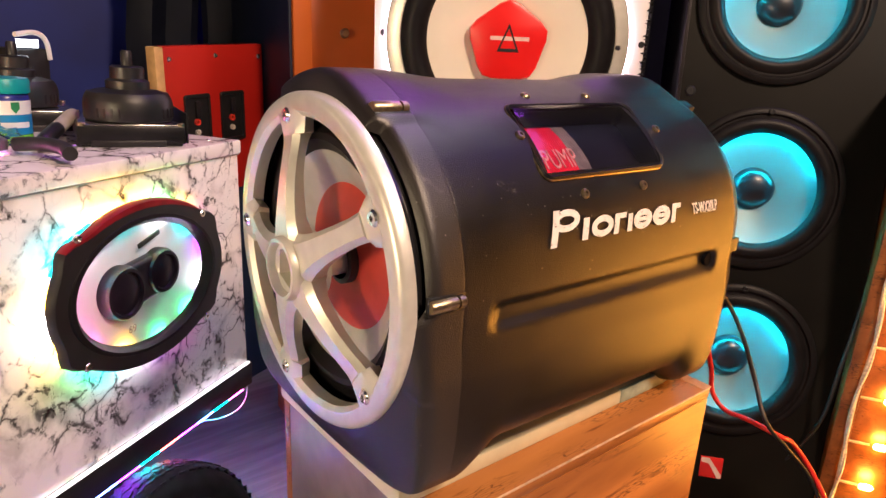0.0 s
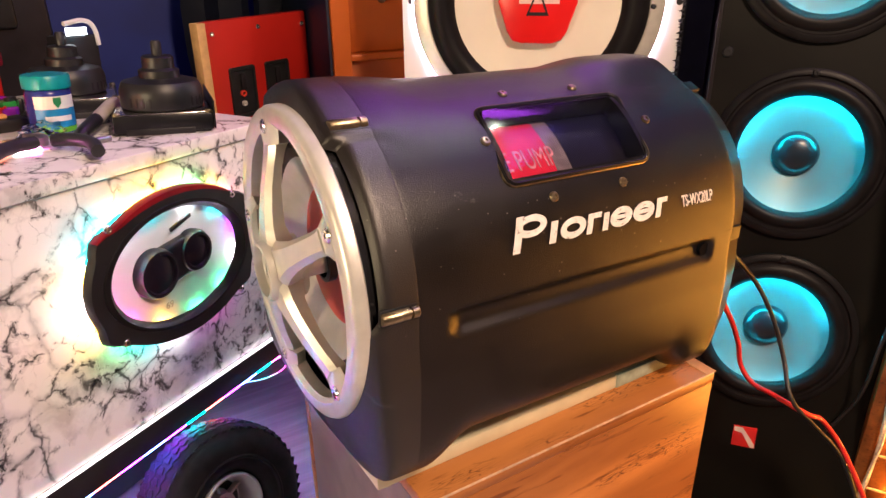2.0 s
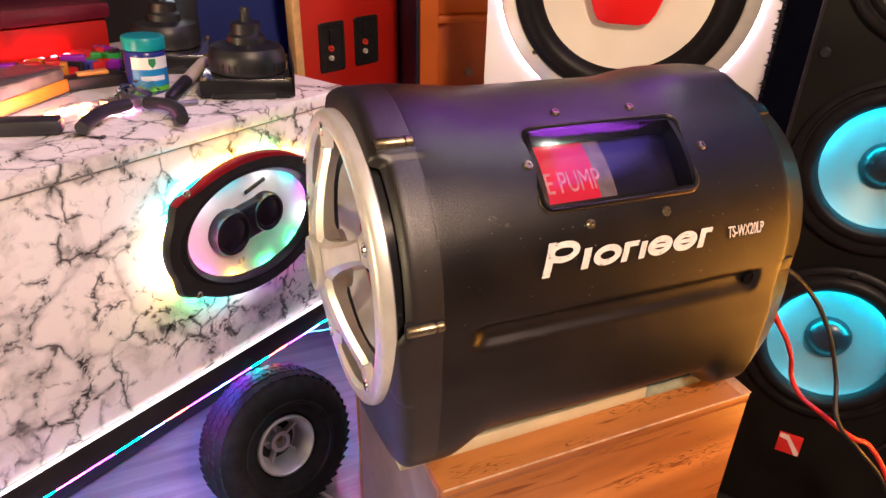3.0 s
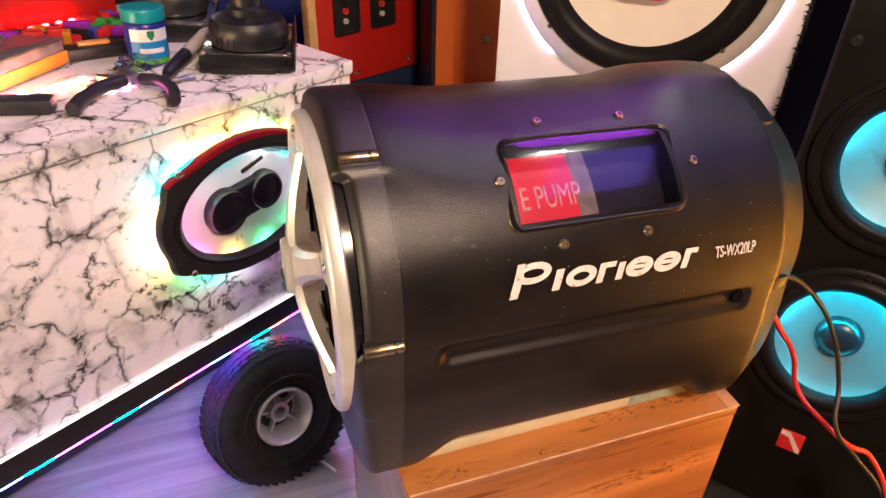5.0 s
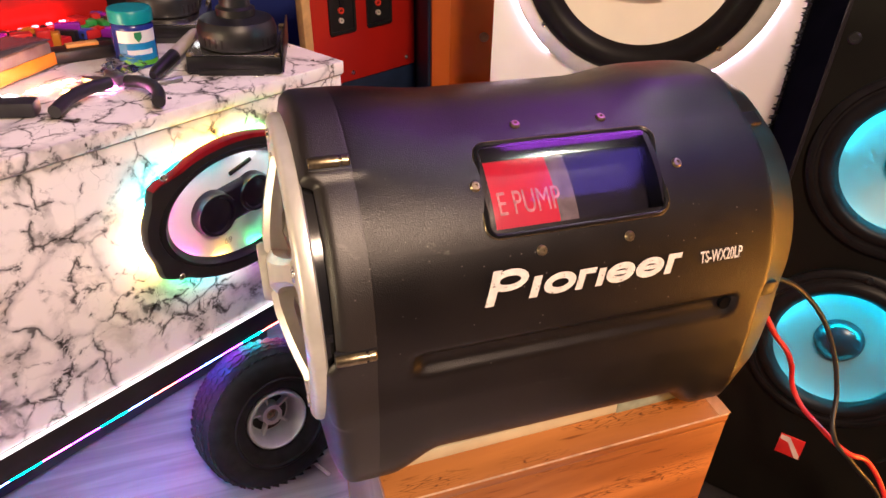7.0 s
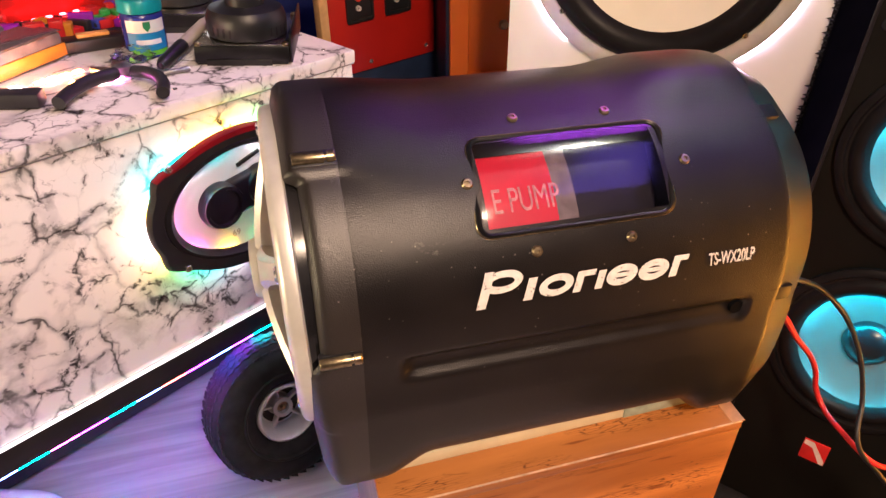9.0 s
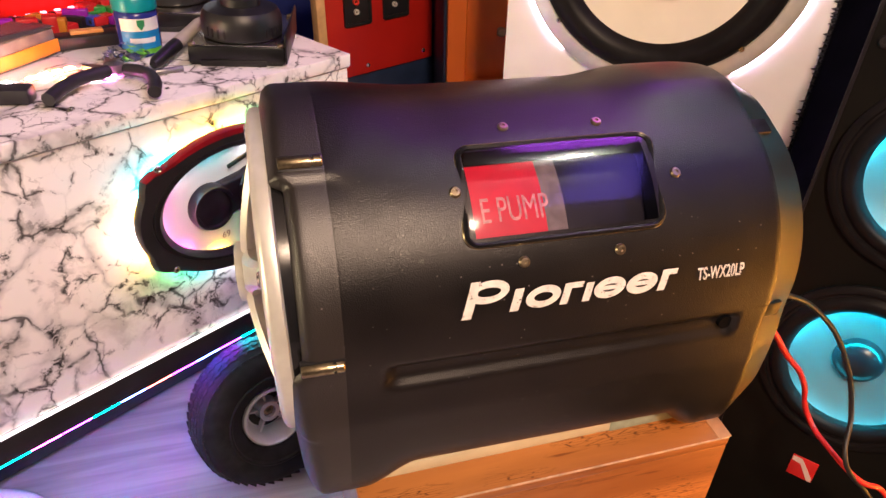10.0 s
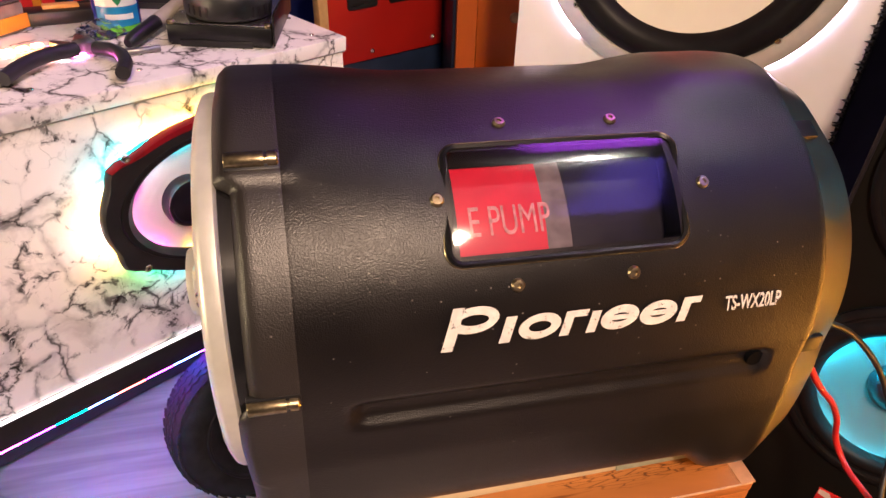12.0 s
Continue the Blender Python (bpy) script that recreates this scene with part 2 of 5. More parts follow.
PALE_WOOD = mat("raw_board_edge", (0.60, 0.36, 0.15), 0.6, vary=0.15, scale=60)
CREAM = mat("cream_board", (0.74, 0.68, 0.48), 0.5, vary=0.08, scale=30)
WHITE = mat("white_board", (0.80, 0.78, 0.78), 0.42, vary=0.04, scale=12, bump=0.08, bump_scale=80)
PAPER_CONE = mat("cream_cone", (0.80, 0.74, 0.62), 0.35, vary=0.05, scale=12)
RED_GLOSS = mat("red_gloss_cap", (0.80, 0.012, 0.012), 0.30, vary=0.05, scale=20, coat=0.15)
TOWER_CONE = mat("satin_aluminium_cone", (0.13, 0.21, 0.22), 0.46, metal=0.3, vary=0.03, scale=24)
TOWER_BAFFLE.node_tree.nodes["Principled BSDF"].inputs["Specular IOR Level"].default_value = 0.16
for m in (DARK_GLOSS, RUBBER, SURROUND):
    m.node_tree.nodes["Principled BSDF"].inputs["Specular IOR Level"].default_value = 0.14
BLUE_WALL = mat("blue_wall_paint", (0.010, 0.026, 0.21), 0.55, vary=0.25, scale=5, bump=0.2, bump_scale=60)
DARK_WALL = mat("dark_blue_wall", (0.010, 0.014, 0.035), 0.6, vary=0.3, scale=4, bump=0.2, bump_scale=60)
FLOOR = wood("grey_laminate", (0.20, 0.19, 0.21), (0.34, 0.33, 0.35), (4, 46, 4), 0.30, False)
CEILING = mat("ceiling_paint", (0.13, 0.12, 0.13), 0.7, vary=0.06, scale=4)


# ---- mesh helpers ----
def smooth(me, angle=40):
    for p in me.polygons:
        p.use_smooth = True
    me.set_sharp_from_angle(angle=radians(angle))


def part(name, bm, material, parent=None, label="", m=None, angle=40):
    me = bpy.data.meshes.new(name)
    bmesh.ops.recalc_face_normals(bm, faces=bm.faces)
    bm.to_mesh(me)
    bm.free()
    smooth(me, angle)
    me.materials.append(material)
    ob = new(name, me)
    if parent:
        ob.parent = parent
    if m:
        ob.matrix_basis = m
    if label:
        ob["label"] = label
    return ob


def share(name, me, parent, m, label=""):
    ob = new(name, me)
    ob.parent = parent
    ob.matrix_basis = m
    if label:
        ob["label"] = label
    return ob


def thing(name, m, label, category, group="", kind=""):
    ob = new(name)
    ob.matrix_basis = m
    return tagged(ob, label, category, group, kind)


def box(x0, x1, y0, y1, z0, z1, bevel=0.0, seg=2):
    bm = bmesh.new()
    bmesh.ops.create_cube(bm, size=1)
    for v in bm.verts:
        v.co = Vector(((x0 + x1) / 2 + v.co.x * (x1 - x0), (y0 + y1) / 2 + v.co.y * (y1 - y0), (z0 + z1) / 2 + v.co.z * (z1 - z0)))
    if bevel:
        bmesh.ops.bevel(bm, geom=bm.edges[:], offset=bevel, segments=seg, affect="EDGES", profile=0.5)
    return bm


def lathe(profile, seg=64, sx=1.0, sy=1.0, closed=False):
    """Turns (radius, height) pairs round z; sx, sy squash it into an oval."""
    bm = bmesh.new()
    rings = []
    for r, z in profile:
        if r < 1e-6:
            rings.append([bm.verts.new((0, 0, z))])
        else:
            rings.append([bm.verts.new((r * sx * math.cos(2 * math.pi * k / seg), r * sy * math.sin(2 * math.pi * k / seg), z)) for k in range(seg)])
    pairs = list(zip(rings, rings[1:]))
    if closed:
        pairs.append((rings[-1], rings[0]))
    for a, b in pairs:
        for k in range(seg):
            k2 = (k + 1) % seg
            if len(a) == 1 and len(b) == 1:
                continue
            if len(a) == 1:
                bm.faces.new((a[0], b[k], b[k2]))
            elif len(b) == 1:
                bm.faces.new((a[k], a[k2], b[0]))
            else:
                bm.faces.new((a[k], a[k2], b[k2], b[k]))
    return bm


def outline(points, depth, bevel=0.0):
    """A flat plate with the given outline in x, y, from z 0 up to depth."""
    bm = bmesh.new()
    low = [bm.verts.new((x, y, 0)) for x, y in points]
    f = bm.faces.new(low)
    up = bmesh.ops.extrude_face_region(bm, geom=[f])
    vs = [v for v in up["geom"] if isinstance(v, bmesh.types.BMVert)]
    bmesh.ops.translate(bm, vec=(0, 0, depth), verts=vs)
    if bevel:
        top = [e for e in bm.edges if all(v.co.z > depth * 0.5 for v in e.verts)]
        bmesh.ops.bevel(bm, geom=top, offset=bevel, segments=2, affect="EDGES", profile=0.5)
    return bm


def tube(name, points, radius, material, parent=None, label=""):
    cu = bpy.data.curves.new(name, "CURVE")
    cu.dimensions, cu.bevel_depth, cu.bevel_resolution, cu.resolution_u = "3D", radius, 3, 8
    sp = cu.splines.new("BEZIER")
    sp.bezier_points.add(len(points) - 1)
    for b, p in zip(sp.bezier_points, points):
        b.co, b.handle_left_type, b.handle_right_type = p, "AUTO", "AUTO"
    cu.use_fill_caps = True
    tmp = bpy.data.objects.new("tmp", cu)
    scene.collection.objects.link(tmp)
    me = bpy.data.meshes.new_from_object(tmp.evaluated_get(bpy.context.evaluated_depsgraph_get()))
    bpy.data.objects.remove(tmp)
    me.materials.clear()
    me.materials.append(material)
    smooth(me, 60)
    me.name = name
    ob = new(name, me)
    if parent:
        ob.parent = parent
    if label:
        ob["label"] = label
    return ob


def frame_of(origin, right, up):
    """A pose whose x runs to the right of a face, y up along it and z out of it."""
    x = Vector(right).normalized()
    y = Vector(up)
    y = (y - x * y.dot(x)).normalized()
    z = x.cross(y)
    return Matrix.Translation(origin) @ Matrix((x, y, z)).transposed().to_4x4()


def screw_mesh(name, r, material):
    bm = lathe([(0, 0.0008), (r * 0.35, 0.0008), (r * 0.36, 0.0022), (r * 0.75, 0.0021), (r, 0.0006), (r, -0.002)], 16)
    me = bpy.data.meshes.new(name)
    bm.to_mesh(me)
    bm.free()
    smooth(me, 30)
    me.materials.append(material)
    return me


SCREW = screw_mesh("screw", 0.0042, BRASS)
BIG_SCREW = screw_mesh("screw", 0.0060, CHROME)
DARK_SCREW = screw_mesh("screw", 0.0045, CHROME)
BLACK_SCREW = screw_mesh("screw", 0.0045, BLACK)


def words(name, text, size, material, parent, m, stretch=1.0, weight=0.0):
    cu = bpy.data.curves.new(name, "FONT")
    cu.body, cu.size, cu.extrude, cu.align_x, cu.align_y = text, size, 0.0002, "CENTER", "CENTER"
    cu.offset = weight * size
    tmp = bpy.data.objects.new("tmp", cu)
    scene.collection.objects.link(tmp)
    me = bpy.data.meshes.new_from_object(tmp.evaluated_get(bpy.context.evaluated_depsgraph_get()))
    bpy.data.objects.remove(tmp)
    for v in me.vertices:
        v.co.x *= stretch
    me.materials.clear()
    me.materials.append(material)
    ob = new(name, me)
    ob.parent, ob.matrix_basis = parent, m
    return ob


def baffle(x0, x1, y0, y1, depth, holes):
    """A front board with round holes, given as (x, y, radius), and its outer edges."""
    bm = bmesh.new()
    n = 64

    def quad(*pts):
        bm.faces.new([bm.verts.new(p) for p in pts])
    low = y0
    for cx, cy, r in sorted(holes, key=lambda h: h[1]):
        a, b = cy - r - 0.001, cy + r + 0.001
        quad((x0, low, 0), (x1, low, 0), (x1, a, 0), (x0, a, 0))
        ring, deep, edge = [], [], []
        for k in range(n):
            c, s = math.cos(2 * math.pi * k / n), math.sin(2 * math.pi * k / n)
            ring.append(bm.verts.new((cx + r * c, cy + r * s, 0)))
            deep.append(bm.verts.new((cx + r * c, cy + r * s, -depth)))
            tx = ((x1 - cx) if c > 0 else (cx - x0)) / max(abs(c), 1e-6)
            ty = ((b - cy) if s > 0 else (cy - a)) / max(abs(s), 1e-6)
            t = min(tx, ty)
            edge.append(bm.verts.new((cx + t * c, cy + t * s, 0)))
        for k in range(n):
            j = (k + 1) % n
            bm.faces.new((ring[k], ring[j], edge[j], edge[k]))
            bm.faces.new((ring[k], ring[j], deep[j], deep[k]))
        for px, py in ((x0, a), (x1, a), (x1, b), (x0, b)):
            k = min(range(n), key=lambda q: -((px - cx) * (edge[q].co.x - cx) + (py - cy) * (edge[q].co.y - cy)) / ((edge[q].co - Vector((cx, cy, 0))).length + 1e-9))
            corner = bm.verts.new((px, py, 0))
            for j in (-1, 0, 1):
                e, f = edge[(k + j) % n], edge[(k + j + 1) % n]
                if abs(e.co.x - f.co.x) > 1e-6 and abs(e.co.y - f.co.y) > 1e-6:
                    bm.faces.new((e, f, corner))
        low = b
    quad((x0, low, 0), (x1, low, 0), (x1, y1, 0), (x0, y1, 0))
    for p, q in (((x0, y0), (x1, y0)), ((x1, y0), (x1, y1)), ((x1, y1), (x0, y1)), ((x0, y1), (x0, y0))):
        quad((*p, 0), (*q, 0), (*q, -depth), (*p, -depth))
    bmesh.ops.remove_doubles(bm, verts=bm.verts[:], dist=1e-5)
    return bm


# ---- room ----
FZ = -0.072     # the floor
tagged(part("floor", box(-1.7, 1.9, -2.0, 1.6, FZ - 0.05, FZ), FLOOR), "grey laminate floor under coloured light", "floor", kind="structure")
tagged(part("ceiling", box(-1.7, 1.9, -2.0, 1.6, 2.4, 2.45), CEILING), "plain ceiling", "ceiling", kind="structure")
tagged(part("wall_north", box(-1.7, 1.9, 1.25, 1.33, FZ, 2.4), BLUE_WALL), "deep blue painted wall with worn patches", "wall", kind="structure")
tagged(part("wall_south", box(-1.7, 1.9, -1.98, -1.9, FZ, 2.4), DARK_WALL), "dark wall", "wall", kind="structure")
tagged(part("wall_west", box(-1.68, -1.6, -1.9, 1.25, FZ, 2.4), DARK_WALL), "dark blue wall", "wall", kind="structure")
tagged(part("wall_east", box(1.75, 1.83, -1.9, 1.25, FZ, 2.4), DARK_WALL), "dark wall behind the speaker tower", "wall", kind="structure")

# ---- tube subwoofer ----
SUB = pose(0, 0, 0.512, 0, 1.78, 0)
sub = thing("tube_subwoofer", SUB, "scuffed black tube subwoofer with silver five-spoke grille and clear window", "subwoofer")
WX0, WX1, WA0, WA1 = 0.1335, 0.2865, 22.9, 54.6     # the window: along the body, and in degrees from the top


def ease(a, b, x):
    u = min(1, max(0, (x - a) / (b - a)))
    return u * u * (3 - 2 * u)


def shell_radius(x, a):
    """Half-width of the body at x along its axis and at the angle a from the top towards the camera's side."""
    c = math.cos(a)
    r = 0.1345
    # raised saddles over the top at both ends, low between them
    deg = (math.degrees(a) + 180) % 360 - 180
    front = 1 - ease(0.044, 0.135, x)
    back = ease(0.262, 0.325, x) * (1 - ease(0.36, 0.41, x) * 0.6)
    edge = 29.5 + 4.5 * ease(0.075, 0.12, x)
    soft = 1.6 + 15.0 * ease(0.042, 0.085, x)
    top = ease(-78, -60, deg) * (1 - ease(edge - soft, edge + soft, deg))
    r += 0.011 * front * top * (1 - 0.80 * ease(-5, 27, deg)) + 0.011 * back * ease(-78, -60, deg) * (1 - ease(2, 22, deg))
    r += 0.003 * ease(-75, -66, deg) * (1 - ease(30, 95, deg))
    r += 0.004 * ease(-60, -40, deg) * (1 - ease(-6, 14, deg)) * (1 - front) * (1 - back)
    # joint line behind the front collar
    r -= 0.00015 * math.exp(-((x - 0.044) / 0.0011) ** 2)
    # straight skirt down the sides to the feet
    if c < 0:
        foot = (1 - ease(0.055, 0.10, x)) + ease(0.325, 0.358, x)
        bottom = 0.129 + 0.025 * foot
        side = 0.138
        s = abs(math.sin(a))
        n = 7.0
        r2 = 1.0 / ((s / side) ** n + (abs(c) / bottom) ** n) ** (1 / n)
        r = r + (r2 - r) * ease(0.0, 0.35, -c)
    # chamfered tail
    r *= 1 - 0.12 * max(0.0, (x - 0.383) / 0.035)
    # long flute along the side
    k = math.exp(-((deg - 94) / 4.0) ** 4) * ease(0.068, 0.082, x) * (1 - ease(0.350, 0.358, x))
    r -= 0.0065 * k
    return r


def collar_front(a):
    """Where the collar begins along the body, at the angle a."""
    deg = abs((math.degrees(a) + 180) % 360 - 180)
    return 0.006 + 0.0095 * ease(28, 31, deg) * (1 - ease(86, 92, deg))


def shell(piece):
    """The front collar, the long body or the chamfered tail."""
    bm = bmesh.new()
    xs = sorted([0.004 + 0.379 * k / 92 for k in range(93)] + [0.0418, 0.0428, 0.044, 0.0452, 0.0462, 0.3835, 0.395, 0.407, 0.416, 0.418])
    lo, hi = {"collar": (0.0, 0.0441), "body": (0.0439, 0.3836), "tail": (0.3834, 1)}[piece]
    xs = [x for x in xs if lo <= x <= hi]
    n = 360
    rings = []
    for x in xs:
        ring = []
        for k in range(n):
            a = 2 * math.pi * k / n
            px = x
            if piece == "collar":
                # the collar's front edge stands back between the clips, and its nose is drawn in towards the ring
                u = (x - 0.004) / 0.040
                px = collar_front(a) + (0.044 - collar_front(a)) * u
            r = shell_radius(px, a)
            if piece == "collar":
                f = min(1.0, u * 0.040 / (0.013 if math.cos(a) > -0.4 else 0.020))
                r = 0.1290 + (r - 0.1290) * math.sqrt(f * (2 - f))
            ring.append(bm.verts.new((px, -r * math.sin(a), r * math.cos(a))))
        rings.append(ring)
    for p, q in zip(rings, rings[1:]):
        for k in range(n):
            if WX0 + 0.004 < p[k].co.x and q[k].co.x < WX1 - 0.004 and WA0 + 1.7 < k * 360 / n and (k + 1) * 360 / n < WA1 - 1.7:
                continue     # opening under the window
            bm.faces.new((p[k], p[(k + 1) % n], q[(k + 1) % n], q[k]))
    if piece == "tail":
        bm.faces.new(rings[-1])
    if piece != "collar":
        return bm
    # front lip turned inwards behind the grille
    turn = [2 * math.pi * k / n for k in range(n)]
    inner = [bm.verts.new((0.030, -0.1240 * math.sin(a), 0.1240 * math.cos(a))) for a in turn]
    deep = [bm.verts.new((0.055, -0.110 * math.sin(a), 0.110 * math.cos(a))) for a in turn]
    for p, q in ((inner, rings[0]), (deep, inner)):
        for k in range(n):
            bm.faces.new((p[k], p[(k + 1) % n], q[(k + 1) % n], q[k]))
    return bm


def on_shell(x, deg, lift=0.0):
    """A pose on the body: x along the body, y up round it, z outwards."""
    a = radians(deg)
    r = shell_radius(x, a) + lift
    d = 0.004
    t = Vector((0, -(shell_radius(x, a - d) * math.sin(a - d) - shell_radius(x, a + d) * math.sin(a + d)), shell_radius(x, a - d) * math.cos(a - d) - shell_radius(x, a + d) * math.cos(a + d))).normalized()
    return frame_of((x, -r * math.sin(a), r * math.cos(a)), (1, 0, 0), t)


COLLAR = scuffed("satin_grained_collar", (0.012, 0.009, 0.007), 0.40)
COLLAR.node_tree.nodes["Principled BSDF"].inputs["Specular IOR Level"].default_value = 0.75
part("front_collar", shell("collar"), COLLAR, sub, "black front collar with pale scuffs")
part("body", shell("body"), BLACK_SHELL, sub, "grained black plastic body with pale scuffs")
part("tail_cap", shell("tail"), TAIL_BLACK, sub, "smooth chamfered black tail")

NECK = mat("gloss_black_neck", (0.010, 0.010, 0.011), 0.16, vary=0.2, scale=60)
# silver ring with five spokes
ROT = Matrix(((0, 0, -1, 0), (-1, 0, 0, 0), (0, 1, 0, 0), (0, 0, 0, 1)))   # x to the camera's side, y up, z out of the front
grille = part("grille_ring", lathe([(0.1125, -0.004), (0.1285, -0.004), (0.1305, -0.0025), (0.1305, 0.0045), (0.1290, 0.0075), (0.1255, 0.0095), (0.1165, 0.0095), (0.1125, 0.0060)], 96, closed=True), SILVER, sub, "silver painted grille ring", ROT @ pose(0, 0.001, -0.0080, 1.4, 0, 0) @ pose(0, 0, 0, 0, -1.2, 0))
part("neck", lathe([(0.1235, -0.040), (0.1255, -0.005), (0.1255, -0.0035), (0.113, -0.0035)], 96), NECK, grille, "glossy black neck behind the ring")


def spoke():
    """One arm rising from the ring to the hub: a flat spine, sloping flanks, a flared foot with shoulders."""
    bm = bmesh.new()
    rows = []
    # radius, half-width, front height, back height
    for r, w, f, b in ((0.014, 0.0170, 0.0255, 0.000), (0.024, 0.0190, 0.0270, 0.008), (0.036, 0.0150, 0.0260, 0.0105), (0.050, 0.0122, 0.0235, 0.0090), (0.066, 0.0108, 0.0200, 0.0070), (0.082, 0.0100, 0.0155, 0.0030), (0.093, 0.0108, 0.0122, -0.001), (0.0985, 0.0118, 0.0112, -0.004), (0.0990, 0.0160, 0.0100, -0.004), (0.106, 0.0185, 0.0098, -0.004), (0.117, 0.0230, 0.0097, -0.003)):
        rows.append([bm.verts.new(p) for p in ((-w * 0.82, r, b), (-w, r, f - 0.0050), (-w * 0.62, r, f), (w * 0.62, r, f), (w, r, f - 0.0050), (w * 0.82, r, b))])
    for p, q in zip(rows, rows[1:]):
        for k in range(6):
            bm.faces.new((p[k], p[(k + 1) % 6], q[(k + 1) % 6], q[k]))
    bm.faces.new(rows[0])
    bm.faces.new(rows[-1])
    return bm


PHASE = -15
first = part("spoke", spoke(), SILVER, grille, "", pose(0, 0, 0, 0, 0, -PHASE), 35)
for k in range(1, 5):
    share("spoke", first.data, grille, pose(0, 0, 0, 0, 0, -PHASE - 72 * k))
part("hub", lathe([(0.0195, 0.002), (0.0195, 0.0305), (0.0210, 0.0330), (0.0235, 0.0325), (0.0250, 0.0290), (0.0260, 0.002)], 48, closed=True), SILVER, grille, "open silver hub ring")
part("hub_floor", lathe([(0, 0.010), (0.0196, 0.010)], 32), SILVER, grille)
for k in range(5):
    a = radians(PHASE + 72 * k)
    share("screw", BIG_SCREW, grille, pose(0.1140 * math.sin(a), 0.1140 * math.cos(a), 0.0098))

driver = part("surround", lathe([(0.1240, -0.0125), (0.1075, -0.0125), (0.1050, -0.0110), (0.100, -0.0045), (0.095, -0.0040), (0.090, -0.0085), (0.086, -0.0115)], 72), SURROUND, sub, "black rubber surround", ROT @ pose(0, 0.001, -0.0100, 1.4, 0, 0) @ pose(0, 0, 0, 0, -1.2, 0))
part("cone", lathe([(0.0865, -0.0110), (0.080, -0.015), (0.068, -0.022), (0.057, -0.028), (0.054, -0.031)], 72), CONE_GREY, driver, "silver-grey cone")
part("dust_cap", lathe([(0.060, -0.0265), (0.054, -0.0240), (0.035, -0.0215), (0.020, -0.023)], 64), CONE_RED, driver, "red dust cap")
part("pole_sleeve", lathe([(0.0205, -0.025), (0.0205, -0.016), (0.0165, -0.015), (0.0165, -0.025)], 40), BLACK, driver, "black centre sleeve")
part("pole", lathe([(0.0125, -0.027), (0.0125, 0.011)], 32), SILVER, driver, "silver centre pole")

# clips beside the grille: a steel pin lying in a shallow pocket, with a screw at its inner end
pin_mesh = lathe([(0, 0.0), (0.0040, 0.0), (0.0046, 0.0008), (0.0046, 0.0215), (0.0030, 0.0217), (0.0030, 0.0235), (0.0044, 0.0237), (0.0044, 0.0285), (0.0034, 0.0295), (0, 0.0295)], 24)
pin_proto = None
for x, deg in ((0.0285, 24.5), (0.0285, 85.5)):
    clip = part("clip", box(-0.0150, 0.0160, -0.0066, 0.0066, -0.004, 0.0004, 0.0012), BLACK, sub, "pocket holding a worn steel pin", on_shell(x, deg, 0.0))
    lay = pose(-0.0145, 0, 0.0002, 0, 90, 0)
    if pin_proto is None:
        pin_proto = part("pin", pin_mesh, BRASS, clip, "worn steel pin", lay)
    else:
        share("pin", pin_proto.data, clip, lay, "worn steel pin")


# pockets cut into the tail
for deg in (24, 90):
    part("tail_pocket", box(-0.012, 0.012, -0.007, 0.007, -0.004, 0.0006, 0.0012), BEZEL, sub, "glossy black pocket at the tail", on_shell(0.3845, deg, 0.0))


# clear window with bezel
def rounded(w, h, r, n=8):
    pts = []
    for cx, cy, a0 in ((w / 2 - r, h / 2 - r, 0), (-w / 2 + r, h / 2 - r, 90), (-w / 2 + r, -h / 2 + r, 180), (w / 2 - r, -h / 2 + r, 270)):
        for k in range(n + 1):
            a = radians(a0 + 90 * k / n)
            pts.append((cx + r * math.cos(a), cy + r * math.sin(a)))
    return pts


def window_sheet(w, h, r, lift, rim=None, sink=0.0):
    """A plate of rounded outline bent over the body; with rim, only the frame of that width."""
    bm = bmesh.new()
    mid_x, mid_a = (WX0 + WX1) / 2, (WA0 + WA1) / 2

    def spot(px, py, up):
        a = radians(mid_a - math.degrees(py / 0.139))
        rr = 0.1375 + up
        return bm.verts.new((mid_x + px + 0.07 * py, -rr * math.sin(a), rr * math.cos(a)))
    loops = []
    if rim:
        outer, inner = rounded(w, h, r), rounded(w - 2 * rim, h - 2 * rim, max(0.002, r - rim))
        mid = rounded(w - rim, h - rim, max(0.002, r - rim / 2))
        loops = [[spot(x, y, -0.008) for x, y in outer], [spot(x, y, lift * 0.5) for x, y in outer], [spot(x, y, lift) for x, y in mid], [spot(x, y, lift * 0.55) for x, y in inner], [spot(x, y, sink) for x, y in inner]]
        n = len(outer)
        for p, q in zip(loops, loops[1:]):
            for k in range(n):
                bm.faces.new((p[k], p[(k + 1) % n], q[(k + 1) % n], q[k]))
    else:
        nx, ny = 28, 14
        grid = [[None] * (ny + 1) for _ in range(nx + 1)]
        for i in range(nx + 1):
            for j in range(ny + 1):
                u, v = -1 + 2 * i / nx, -1 + 2 * j / ny
                e = 1 - 0.06 * (abs(u * v) ** 6)
                dome = (1 - abs(u) ** 6) * (1 - abs(v) ** 4)
                grid[i][j] = spot(u * w / 2 * e, v * h / 2 * e, lift + sink * dome)
        for i in range(nx):
            for j in range(ny):
                bm.faces.new((grid[i][j], grid[i + 1][j], grid[i + 1][j + 1], grid[i][j + 1]))
    return bm


